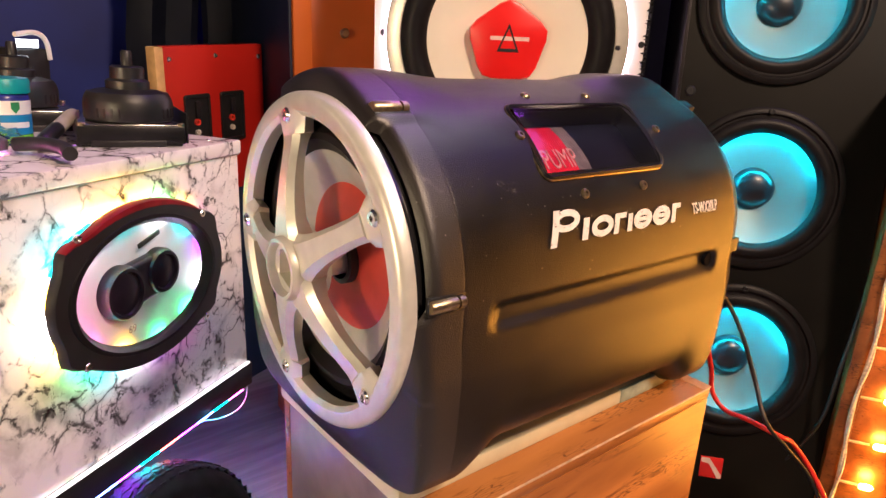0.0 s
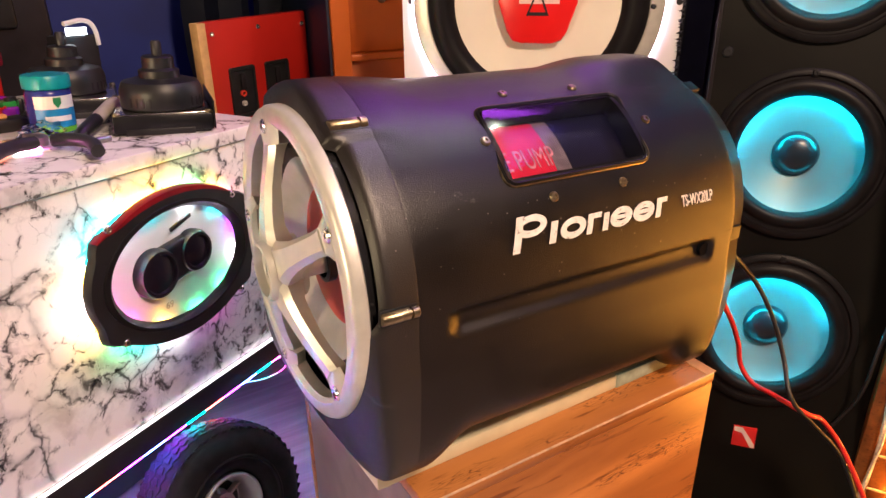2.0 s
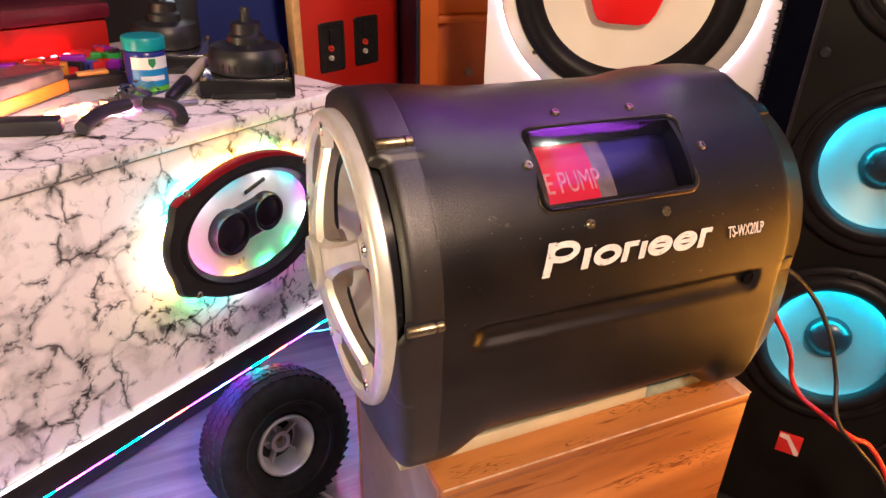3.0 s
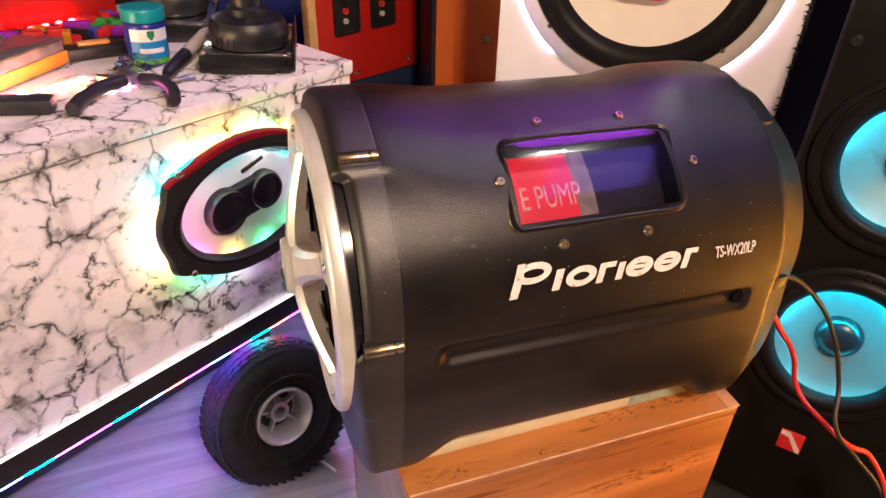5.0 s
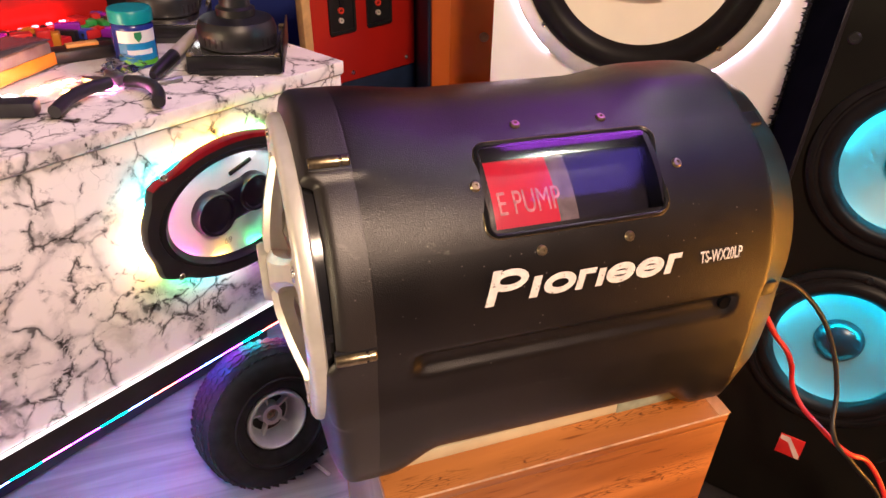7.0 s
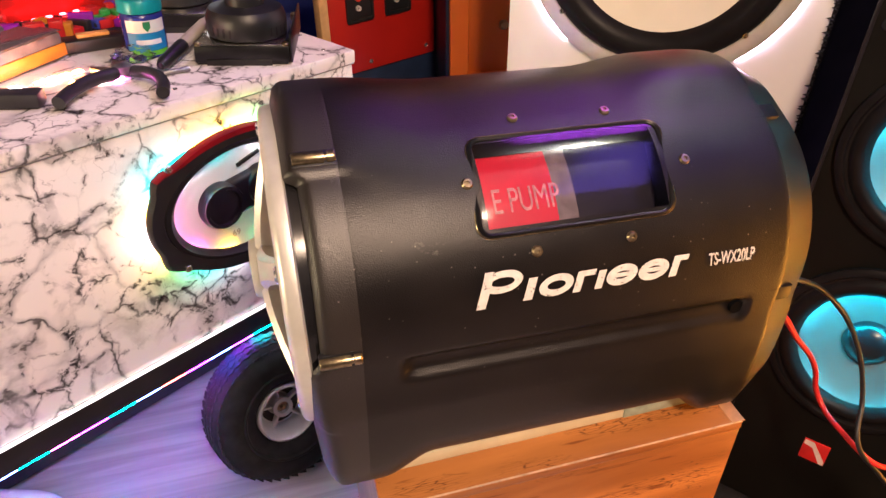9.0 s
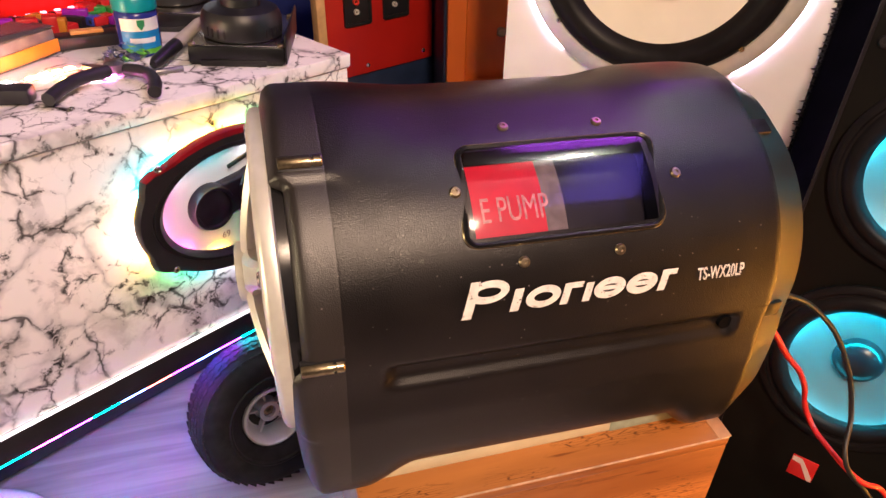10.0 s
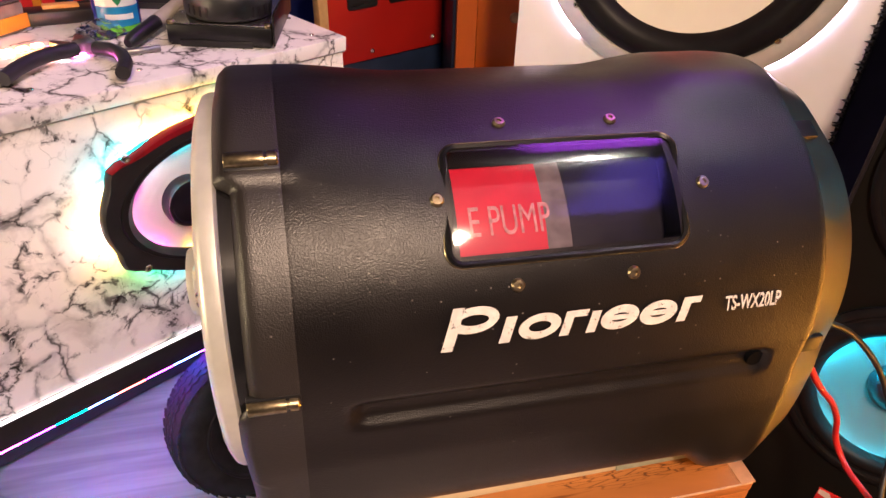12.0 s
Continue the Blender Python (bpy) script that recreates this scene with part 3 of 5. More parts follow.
TINT = bpy.data.materials.new("clear_dark_window")
TINT.use_nodes = True
nt = TINT.node_tree
mixer, clear, shine, fres = nt.nodes.new("ShaderNodeMixShader"), nt.nodes.new("ShaderNodeBsdfTransparent"), nt.nodes.new("ShaderNodeBsdfGlossy"), nt.nodes.new("ShaderNodeFresnel")
clear.inputs["Color"].default_value = (0.66, 0.60, 0.68, 1)
shine.inputs["Roughness"].default_value = 0.12
fres.inputs["IOR"].default_value = 1.65
nt.links.new(fres.outputs[0], mixer.inputs[0])
nt.links.new(clear.outputs[0], mixer.inputs[1])
nt.links.new(shine.outputs[0], mixer.inputs[2])
nt.links.new(mixer.outputs[0], nt.nodes["Material Output"].inputs["Surface"])

WW, WH = WX1 - WX0, radians(WA1 - WA0) * 0.139
window = part("window_bezel", window_sheet(WW, WH, 0.011, 0.0024, 0.0034, -0.0005), BEZEL, sub, "glossy black bezel")
WELL = mat("matte_black_well", (0.003, 0.003, 0.004), 0.9, vary=0.2, scale=40)
WELL.node_tree.nodes["Principled BSDF"].inputs["Specular IOR Level"].default_value = 0.05
part("well_wall", window_sheet(WW - 0.0056, WH - 0.0056, 0.008, -0.0012, 0.0010, -0.019), WELL, window, "matte black wall of the well")
part("bare_edge", window_sheet(WW + 0.0022, WH + 0.0022, 0.012, 0.0012, 0.0011, -0.001), BRASS, window, "rubbed bare edge of the bezel")
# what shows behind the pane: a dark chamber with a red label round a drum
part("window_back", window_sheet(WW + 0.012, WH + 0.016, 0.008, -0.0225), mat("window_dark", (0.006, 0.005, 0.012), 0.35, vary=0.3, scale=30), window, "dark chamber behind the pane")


def label_patch(x0, x1, a0, a1, lift, material, name, note):
    bm = bmesh.new()
    g = []
    for i in range(9):
        row = []
        for j in range(9):
            a = radians(a0 + (a1 - a0) * j / 8)
            rr = 0.1375 + lift
            row.append(bm.verts.new((x0 + (x1 - x0) * i / 8, -rr * math.sin(a), rr * math.cos(a))))
        g.append(row)
    for i in range(8):
        for j in range(8):
            bm.faces.new((g[i][j], g[i + 1][j], g[i + 1][j + 1], g[i][j + 1]))
    return part(name, bm, material, window, note)


label_patch(0.138, 0.2010, 13, 64, -0.0205, mat("red_label", (0.80, 0.010, 0.050), 0.4, vary=0.12, scale=60), "red_label", "red paper label on the drum")
label_patch(0.2010, 0.2170, 22, 64, -0.0207, mat("grey_drum", (0.20, 0.17, 0.17), 0.5, vary=0.4, scale=90), "grey_drum", "grey drum edge")


def bent_text(text, size, x, deg, material, parent, radius, stretch=1.0, slope=0.0, weight=0.0):
    ob = words("lettering", text, size, material, parent, Matrix(), stretch, weight)
    for v in ob.data.vertices:
        a = radians(deg) - (v.co.y + slope * v.co.x) / radius
        rr = radius + v.co.z if material is not LETTER else shell_radius(x + v.co.x, a) + 0.0009 + v.co.z
        v.co = Vector((x + v.co.x, -rr * math.sin(a), rr * math.cos(a)))
    return ob


bent_text("E PUMP", 0.0270, 0.1780, 42.6, mat("faded_print", (0.74, 0.34, 0.34), 0.5, vary=0.35, scale=220), window, 0.1174, 0.60)
pane = part("pane", window_sheet(WW - 0.0075, WH - 0.0075, 0.01, 0.0020, None, 0.0016), TINT, window, "clear glossy pane")
pane.visible_shadow = False
for x, deg in ((0.178, 16.2), (0.252, 17.0), (0.300, 38.3), (0.247, 60.0), (0.173, 60.2), (0.130, 37.8)):
    share("screw", SCREW, sub, on_shell(x, deg, 0.0002))


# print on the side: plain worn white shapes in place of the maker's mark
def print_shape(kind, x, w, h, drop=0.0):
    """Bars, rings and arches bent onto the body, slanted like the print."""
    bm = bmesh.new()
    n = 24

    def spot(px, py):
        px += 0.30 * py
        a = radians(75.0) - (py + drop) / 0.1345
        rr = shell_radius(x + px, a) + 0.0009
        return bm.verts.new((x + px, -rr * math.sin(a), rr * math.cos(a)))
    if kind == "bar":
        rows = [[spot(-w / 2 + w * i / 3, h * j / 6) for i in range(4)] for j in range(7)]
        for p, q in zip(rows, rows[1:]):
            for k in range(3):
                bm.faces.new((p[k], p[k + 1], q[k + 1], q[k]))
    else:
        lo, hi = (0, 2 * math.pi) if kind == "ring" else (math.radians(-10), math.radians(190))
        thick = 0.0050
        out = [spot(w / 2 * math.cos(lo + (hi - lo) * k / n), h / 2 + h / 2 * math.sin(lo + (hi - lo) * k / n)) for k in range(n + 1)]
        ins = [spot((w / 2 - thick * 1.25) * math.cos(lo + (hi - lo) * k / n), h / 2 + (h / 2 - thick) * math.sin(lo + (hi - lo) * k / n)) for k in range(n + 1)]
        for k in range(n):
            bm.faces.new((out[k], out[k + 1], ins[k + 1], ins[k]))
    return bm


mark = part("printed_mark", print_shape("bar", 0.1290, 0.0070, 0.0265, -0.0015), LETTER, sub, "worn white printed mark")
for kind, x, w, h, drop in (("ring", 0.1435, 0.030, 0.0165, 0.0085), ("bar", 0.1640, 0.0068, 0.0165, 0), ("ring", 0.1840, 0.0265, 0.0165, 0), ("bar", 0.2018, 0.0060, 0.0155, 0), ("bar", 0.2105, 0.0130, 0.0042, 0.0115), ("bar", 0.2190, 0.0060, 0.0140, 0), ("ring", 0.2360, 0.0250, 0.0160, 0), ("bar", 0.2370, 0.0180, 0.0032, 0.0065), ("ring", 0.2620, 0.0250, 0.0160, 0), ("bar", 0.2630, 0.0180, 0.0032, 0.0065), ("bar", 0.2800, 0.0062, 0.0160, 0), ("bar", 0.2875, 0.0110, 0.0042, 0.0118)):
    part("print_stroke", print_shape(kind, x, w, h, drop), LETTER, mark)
bent_text("TS-WX20LP", 0.0140, 0.331, 71.6, LETTER, sub, 0.1352, 0.56, weight=0.012)
# flat black disc: the shade of the flute's end put into colour
part("flute_end_disc", lathe([(0, 0.0008), (0.0062, 0.0008), (0.0062, -0.004)], 20), WELL, sub, "black disc painting the shaded hole at the end of the flute", on_shell(0.350, 94, 0.0030))

# ---- crate, board ----
crate = thing("wooden_crate", pose(0, 0, 0), "box wrapped in rustic brown wood-grain film with worn edges", "box")
part("top_panel", box(0.046, 0.398, -0.134, 0.15, 0.327, 0.34, 0.002), BOX_WOOD, crate)
part("front_panel", box(0.0465, 0.3975, -0.1335, -0.121, FZ, 0.3268, 0.0015), BOX_WOOD, crate)
part("back_panel", box(0.0465, 0.3975, 0.137, 0.1495, FZ, 0.3268, 0.0015), BOX_WOOD, crate)
# this side is greyer than the other panels
SIDE_FILM = mat("greyish_film", (0.26, 0.20, 0.18), 0.35, vary=0.25, scale=24)
part("side_panel", box(0.0465, 0.059, -0.1208, 0.1368, FZ, 0.3268, 0.0015), SIDE_FILM, crate, "greyish side")
part("side_panel", box(0.385, 0.3975, -0.1208, 0.1368, FZ, 0.3268, 0.0015), BOX_WOOD, crate)
part("film_edge", box(0.048, 0.396, -0.1346, -0.1334, 0.3385, 0.3406, 0.0004), mat("worn_film_edge", (0.62, 0.42, 0.28), 0.45, vary=0.3, scale=90), crate, "pale worn film edge")
part("film_tear", box(0.385, 0.3986, -0.1344, -0.085, 0.3396, 0.3409, 0.0004), mat("clear_tape", (0.42, 0.21, 0.10), 0.5, vary=0.3, scale=60), crate, "patch of clear tape on the corner")
board = tagged(part("cream_board", box(0.02, 0.392, -0.100, 0.10, 0.34, 0.3555, 0.002), CREAM), "cream board lying on the wooden box", "board")

part("tape", box(0.288, 0.360, -0.1015, -0.097, 0.3415, 0.3562, 0.0005), mat("grey_green_tape", (0.36, 0.44, 0.36), 0.35, vary=0.25, scale=90), board, "grey-green tape round the edge")

# ---- marble bench ----
# x along the front edge, y inwards, z up from the worktop; the bench stands a little out of level
B = Matrix.Translation((0.136, 0.449, 0.5235)) @ pose(0, 0, 0, 0, 0, 33.5) @ pose(0, 0, 0, 0, 3.5, 0)
bench = thing("workbench", B, "low workbench wrapped in white marble film with glowing edges", "workbench")
carcass = box(-1.25, -0.002, 0.003, 0.46, -0.334, -0.020, 0.002)
for v in carcass.verts:
    if v.co.x > -0.1:
        v.co.x -= 0.055 * v.co.z       # the end panel stands upright under the sloping top
part("carcass", carcass, MARBLE, bench, "marble film front panel")
part("worktop", box(-1.26, 0.002, -0.001, 0.47, -0.0185, 0.0, 0.0025), MARBLE, bench, "marble film worktop")
part("base_trim", box(-1.25, 0.024, -0.001, 0.46, -0.373, -0.3375, 0.002), DARK_GLOSS, bench, "glossy black base trim")
part("plinth", box(-1.2, -0.03, 0.20, 0.44, -0.59, -0.373), BLACK, bench, "black plinth set back under the bench")
LED_WHITE = glow("led_line_white", (1.0, 0.93, 0.97), 1.3)
part("edge_light", box(-1.25, 0.018, -0.0005, 0.004, -0.3372, -0.3352), LED_WHITE, bench, "thin white light line")
part("seam", box(-1.25, 0.0, 0.0012, 0.004, -0.0200, -0.0186), mat("seam_grey", (0.28, 0.26, 0.26), 0.5), bench)
GLOWS = [glow("led_violet", (0.42, 0.02, 1.0), 23), glow("led_cyan", (0.0, 0.70, 0.80), 43), glow("led_magenta", (1.0, 0.03, 0.55), 36), glow("led_green", (0.03, 1.0, 0.25), 32), glow("led_white", (1.0, 0.93, 1.0), 50), glow("led_amber", (1.0, 0.52, 0.04), 40), glow("led_blue", (0.05, 0.12, 1.0), 43)]
UNDER = [glow("strip_violet", (0.42, 0.02, 1.0), 42), glow("strip_magenta", (1.0, 0.03, 0.55), 58), glow("strip_cyan", (0.0, 0.72, 0.85), 66), glow("strip_blue", (0.05, 0.12, 1.0), 66), glow("strip_red", (1.0, 0.05, 0.04), 46)]
for k in range(34):
    part("under_light", box(-1.24 + 0.0365 * k, -1.205 + 0.0365 * k, -0.0008, 0.016, -0.3740, -0.3733), UNDER[(3, 0, 2, 4, 0, 3, 2, 1, 0, 2, 3, 4, 0)[k % 13]], bench, "coloured light strip under the trim" if k == 0 else "")
EYELET = screw_mesh("eyelet", 0.0034, CHROME)
for x, y in ((-0.25, 0.035), (-0.355, 0.045), (-0.125, 0.030), (-0.03, 0.028), (-0.012, 0.10)):
    share("eyelet", EYELET, bench, pose(x, y, -0.0012))

# ---- oval speaker on the bench front ----
POD = mat("dark_violet_plastic", (0.010, 0.007, 0.014), 0.34, vary=0.2, scale=50)
POD.node_tree.nodes["Principled BSDF"].inputs["Specular IOR Level"].default_value = 0.25
OV = B @ Matrix.Translation((-0.2065, 0.003, -0.1400)) @ pose(0, 0, 0, 90, 0, 0) @ pose(0, 0, 0, 0, 0, -2) @ Matrix.Diagonal((1.14, 1.17, 1, 1))
oval = thing("oval_speaker", OV, "black oval car speaker set in the marble panel, with coloured lights", "speaker")


def oval_outline(w, h, ear):
    pts = []
    for k in range(72):
        a = 2 * math.pi * k / 72
        r = 1 + ear * max(0.0, math.cos(4 * (a - radians(36 if math.sin(2 * a) > 0 else -36)))) ** 6
        pts.append((w / 2 * r * math.cos(a), h / 2 * r * math.sin(a)))
    return pts


def ring_between(outer, inner, z0, z1, lip=0.0):
    bm = bmesh.new()
    n = len(outer)
    loops = [[bm.verts.new((x, y, z0)) for x, y in outer], [bm.verts.new((x, y, z1 - lip)) for x, y in outer], [bm.verts.new((x * 0.98, y * 0.98, z1)) for x, y in outer], [bm.verts.new((x * 1.02, y * 1.02, z1)) for x, y in inner], [bm.verts.new((x, y, z1 - lip)) for x, y in inner], [bm.verts.new((x, y, z0)) for x, y in inner]]
    for p, q in zip(loops, loops[1:]):
        for k in range(n):
            bm.faces.new((p[k], p[(k + 1) % n], q[(k + 1) % n], q[k]))
    return bm


plain = [(math.cos(2 * math.pi * k / 72), math.sin(2 * math.pi * k / 72)) for k in range(72)]
part("frame", ring_between(oval_outline(0.236, 0.163, 0.085), [(x * 0.101, y * 0.064) for x, y in plain], 0.0125, 0.0235, 0.004), BLACK, oval, "black speaker frame with four ears")
part("surround", lathe([(0.104, 0.020), (0.101, 0.0245), (0.096, 0.0255), (0.092, 0.0215), (0.0885, 0.0165), (0.0890, 0.0145), (0.0920, 0.0140)], 72, 1.0, 0.66), SURROUND, oval, "black foam surround")
part("cone", lathe([(0.0935, 0.0085), (0.070, 0.0055), (0.045, 0.0045), (0, 0.004)], 72, 1.04, 0.68), mat("white_silver_cone", (0.72, 0.72, 0.74), 0.45, vary=0.05, scale=20), oval, "silver-white cone")
pod = part("tweeter_pod", lathe([(0.032, -0.004), (0.034, 0.013), (0.031, 0.020), (0.027, 0.0205), (0.025, 0.017), (0.012, 0.021), (0, 0.022)], 48), POD, oval, "black tweeter pod", pose(-0.029, -0.004, 0) @ Matrix.Diagonal((0.78, 0.78, 1, 1)))
part("tweeter", lathe([(0.029, -0.004), (0.030, 0.013), (0.027, 0.019), (0.023, 0.0195), (0.021, 0.016), (0.010, 0.019), (0, 0.020)], 48), POD, pod, "small tweeter", pose(0.070, 0.012, 0))
part("bridge", box(-0.002, 0.072, -0.027, 0.028, -0.003, 0.0160, 0.006, 3), POD, pod, "", pose(0, 0, 0, 0, 0, 9))
part("tab", box(-0.016, 0.016, -0.002, 0.003, 0.010, 0.0125, 0.001), BLACK, oval, "", pose(0.010, 0.040, 0, 0, 0, 18))
words("lettering", "69", 0.011, mat("grey_print", (0.25, 0.22, 0.26), 0.5), oval, pose(-0.012, -0.046, 0.0072))
for x, y in ((-0.088, 0.0600), (0.081, 0.0560), (0.0880, -0.0600), (-0.084, -0.0560)):
    share("screw", DARK_SCREW, oval, pose(x, y, 0.0222))
# red crescent along the frame's upper edge
rim = oval_outline(0.236, 0.163, 0.085)[10:30]
bm = bmesh.new()
rows = [[bm.verts.new((x * a, y * a, z)) for a, z in ((1.004, 0.0150), (1.004, 0.0205), (0.985, 0.0240), (0.975 - 0.06 * math.sin(math.pi * k / 19), 0.0240))] for k, (x, y) in enumerate(rim)]
for p, q in zip(rows, rows[1:]):
    for k in range(3):
        bm.faces.new((p[k], p[k + 1], q[k + 1], q[k]))
part("red_edge", bm, mat("red_glossy_edge", (0.20, 0.004, 0.010), 0.3, vary=0.35, scale=40), oval, "red upper edge of the frame")
# lights tucked behind the rim
halo = oval_outline(0.226, 0.154, 0.07)
order = (4, 2, 5, 3, 5, 5, 1, 1, 5, 4, 5, 3, 1, 4, 0, 2, 0, 4)
for k in range(18):
    a, b = halo[k * 4], halo[(k * 4 + 4) % 72]
    mid = ((a[0] + b[0]) / 2, (a[1] + b[1]) / 2)
    ang = math.degrees(math.atan2(b[1] - a[1], b[0] - a[0]))
    ln = math.hypot(b[0] - a[0], b[1] - a[1])
    part("rim_light", box(-ln / 2 + 0.003, ln / 2 - 0.003, -0.002, 0.002, 0.0055, 0.0095), GLOWS[order[k]], oval, "coloured light behind the rim" if k == 0 else "", pose(mid[0], mid[1], 0, 0, 0, ang))

# coloured lights round the cone, under the surround's lip
for k, q in enumerate((0, 1, 4, 1, 4, 2, 2, 2, 5, 3, 3, 4)):
    a = 2 * math.pi * (k + 0.5) / 12
    ex, ey = 0.0925 * 1.03 * math.cos(a), 0.0925 * 0.67 * math.sin(a)
    part("cone_light", box(-0.010, 0.010, -0.0010, 0.0010, 0.0112, 0.0132), GLOWS[q], oval, "coloured light round the cone" if k == 0 else "", pose(ex, ey, 0, 0, 0, math.degrees(math.atan2(0.67 * math.cos(a), -1.03 * math.sin(a)))))

# ---- speaker tower ----
tower = thing("speaker_tower", frame_of((0.734, 0.023, 0.4715), (0.64, -0.77, 0), (0.04, 0.0264, 0.25)), "tall black speaker tower with cyan-lit silver cones", "speaker tower")
part("cabinet", box(-0.128, 0.165, -0.545, 0.80, -0.26, -0.05), TOWER_BAFFLE, tower, "black tower cabinet")
part("baffle", baffle(-0.128, 0.165, -0.545, 0.80, 0.05, [(0, -0.2485, 0.108), (0, 0.008, 0.108), (0, 0.2715, 0.108)]), TOWER_BAFFLE, tower, "satin black front board")
part("side_trim", box(-0.1285, -0.124, -0.545, 0.80, -0.02, 0.002, 0.001), DARK_GLOSS, tower)
CYAN = glow("led_ring_cyan", (0.0, 0.70, 0.95), 140)
PALE = glow("led_ring_pale", (0.04, 0.75, 0.95), 9)


def arc_strip(a0, a1, r0, r1, z0, z1):
    """A strip of square section bent along part of a circle."""
    bm = bmesh.new()
    rows = []
    for q in range(37):
        t = radians(a0 + (a1 - a0) * q / 36)
        rows.append([bm.verts.new((r * math.cos(t), r * math.sin(t), z)) for r, z in ((r0, z0), (r1, z0), (r1, z1), (r0, z1))])
    for p, q in zip(rows, rows[1:]):
        for k in range(4):
            bm.faces.new((p[k], p[(k + 1) % 4], q[(k + 1) % 4], q[k]))
    return bm


for i, y in enumerate((-0.2485, 0.008, 0.2715)):
    basket = part("woofer", lathe([(0.116, 0.0), (0.116, 0.005), (0.112, 0.008), (0.107, 0.008), (0.105, 0.005), (0.102, 0.005), (0.098, 0.009), (0.092, 0.011), (0.0855, 0.009), (0.0815, 0.003), (0.0795, 0.000), (0.0800, -0.0035), (0.087, -0.0036)], 72), SURROUND, tower, "black woofer with lit aluminium cone", pose(0, y, 0.001))
    part("cone", lathe([(0.090, -0.008), (0.075, -0.016), (0.035, -0.030), (0.029, -0.032)], 72), TOWER_CONE, basket, "satin aluminium cone")
    part("dust_cap", lathe([(0.031, -0.033), (0.0295, -0.025), (0.024, -0.017), (0.013, -0.0125), (0, -0.0115)], 40), mat("gloss_black_cap", (0.010, 0.012, 0.016), 0.30, vary=0.1, scale=30), basket, "glossy black dust cap")
    part("led_ring", arc_strip(20, 175, 0.0850, 0.0875, -0.0085, -0.0045), CYAN, basket, "cyan light strip round the upper rim")
    part("led_ring", arc_strip(215, 320, 0.0850, 0.0875, -0.0085, -0.0045), PALE, basket, "dimmer light strip round the lower rim")
    share("screw", BLACK_SCREW, basket, pose(0.002, 0.1095, 0.0082))
share("screw", screw_mesh("screw", 0.0075, BLACK), tower, pose(-0.110, 0.140, 0.0006))
badge = part("badge", outline([(-0.0165, -0.0165), (0.0165, -0.0165), (0.0165, 0.0165), (-0.0165, 0.0165)], 0.0018, 0.0005), mat("badge_red", (0.62, 0.02, 0.02), 0.35), tower, "small square red badge", pose(-0.007, -0.4215, 0.0))
part("badge_stripe", outline([(-0.0155, 0.015), (-0.004, 0.015), (0.0155, -0.010), (0.0155, -0.0155), (0.010, -0.0155), (-0.004, 0.006), (-0.0155, 0.008)], 0.0006), mat("badge_pale", (0.75, 0.62, 0.58), 0.4), badge, "", pose(0, 0, 0.0018))

# ---- white speaker box ----
hx = Vector((math.cos(radians(-38)), math.sin(radians(-38)), 0))
wbox = thing("white_speaker_box", frame_of((0.542, 0.357, -0.014), hx, (0, 0, 1)), "white speaker box with a large cream woofer and red pentagon cap", "speaker")
part("cabinet", box(-0.211, 0.207, -0.058, 0.98, -0.28, -0.05), WHITE, wbox, "white painted cabinet")
part("baffle", baffle(-0.211, 0.207, -0.058, 0.98, 0.05, [(-0.006, 0.677, 0.175)]), WHITE, wbox, "white front board")
part("carpet_side", box(0.2075, 0.2125, -0.058, 0.98, -0.28, 0.001), mat("black_carpet", (0.010, 0.010, 0.011), 0.9, bump=0.6, bump_scale=260), wbox, "frayed black carpet covering on the side")
rng = random.Random(4)
fringe = bmesh.new()
for k in range(150):
    y, s = 0.3 + k * 0.0045 + rng.uniform(-0.003, 0.003), rng.uniform(-0.002, 0.005)
    v = [fringe.verts.new(p) for p in ((0.2055 - s, y, 0.0015), (0.2125, y - 0.003, 0.003), (0.2125, y + 0.004, 0.002), (0.209, y + 0.001, 0.006))]
    for f in ((0, 1, 2), (0, 1, 3), (1, 2, 3), (0, 2, 3)):
        fringe.faces.new([v[q] for q in f])
part("fringe", fringe, BLACK, wbox, "frayed carpet edge")
WC = pose(-0.006, 0.677, 0.0)
wf = part("woofer_frame", lathe([(0.187, 0.0), (0.187, 0.006), (0.183, 0.009), (0.166, 0.010), (0.163, 0.006)], 96), SILVER, wbox, "silver woofer frame", WC)
part("surround", lathe([(0.165, 0.008), (0.160, 0.014), (0.148, 0.019), (0.136, 0.016), (0.127, 0.006), (0.124, 0.000)], 96), SURROUND, wf, "black rubber surround")
part("cone", lathe([(0.1245, 0.001), (0.10, -0.006), (0.06, -0.012), (0, -0.014)], 96), PAPER_CONE, wf, "cream cone")


def round_pentagon(r, soft):
    pts = []
    for k in range(5):
        a = radians(90 + 72 * k)
        c = Vector((r * math.cos(a), r * math.sin(a)))
        for s in (-1, -0.5, 0, 0.5, 1):
            side = a + radians(90) * (1 if s > 0 else -1)
            t = Vector((math.cos(side), math.sin(side)))
            edge = (c * -1).normalized()
            d = abs(s) * soft
            pts.append(tuple(c + (t * 0.809 + edge * 0.588) * d + edge * soft * 0.28 * (1 - abs(s)) ** 1))
    return pts


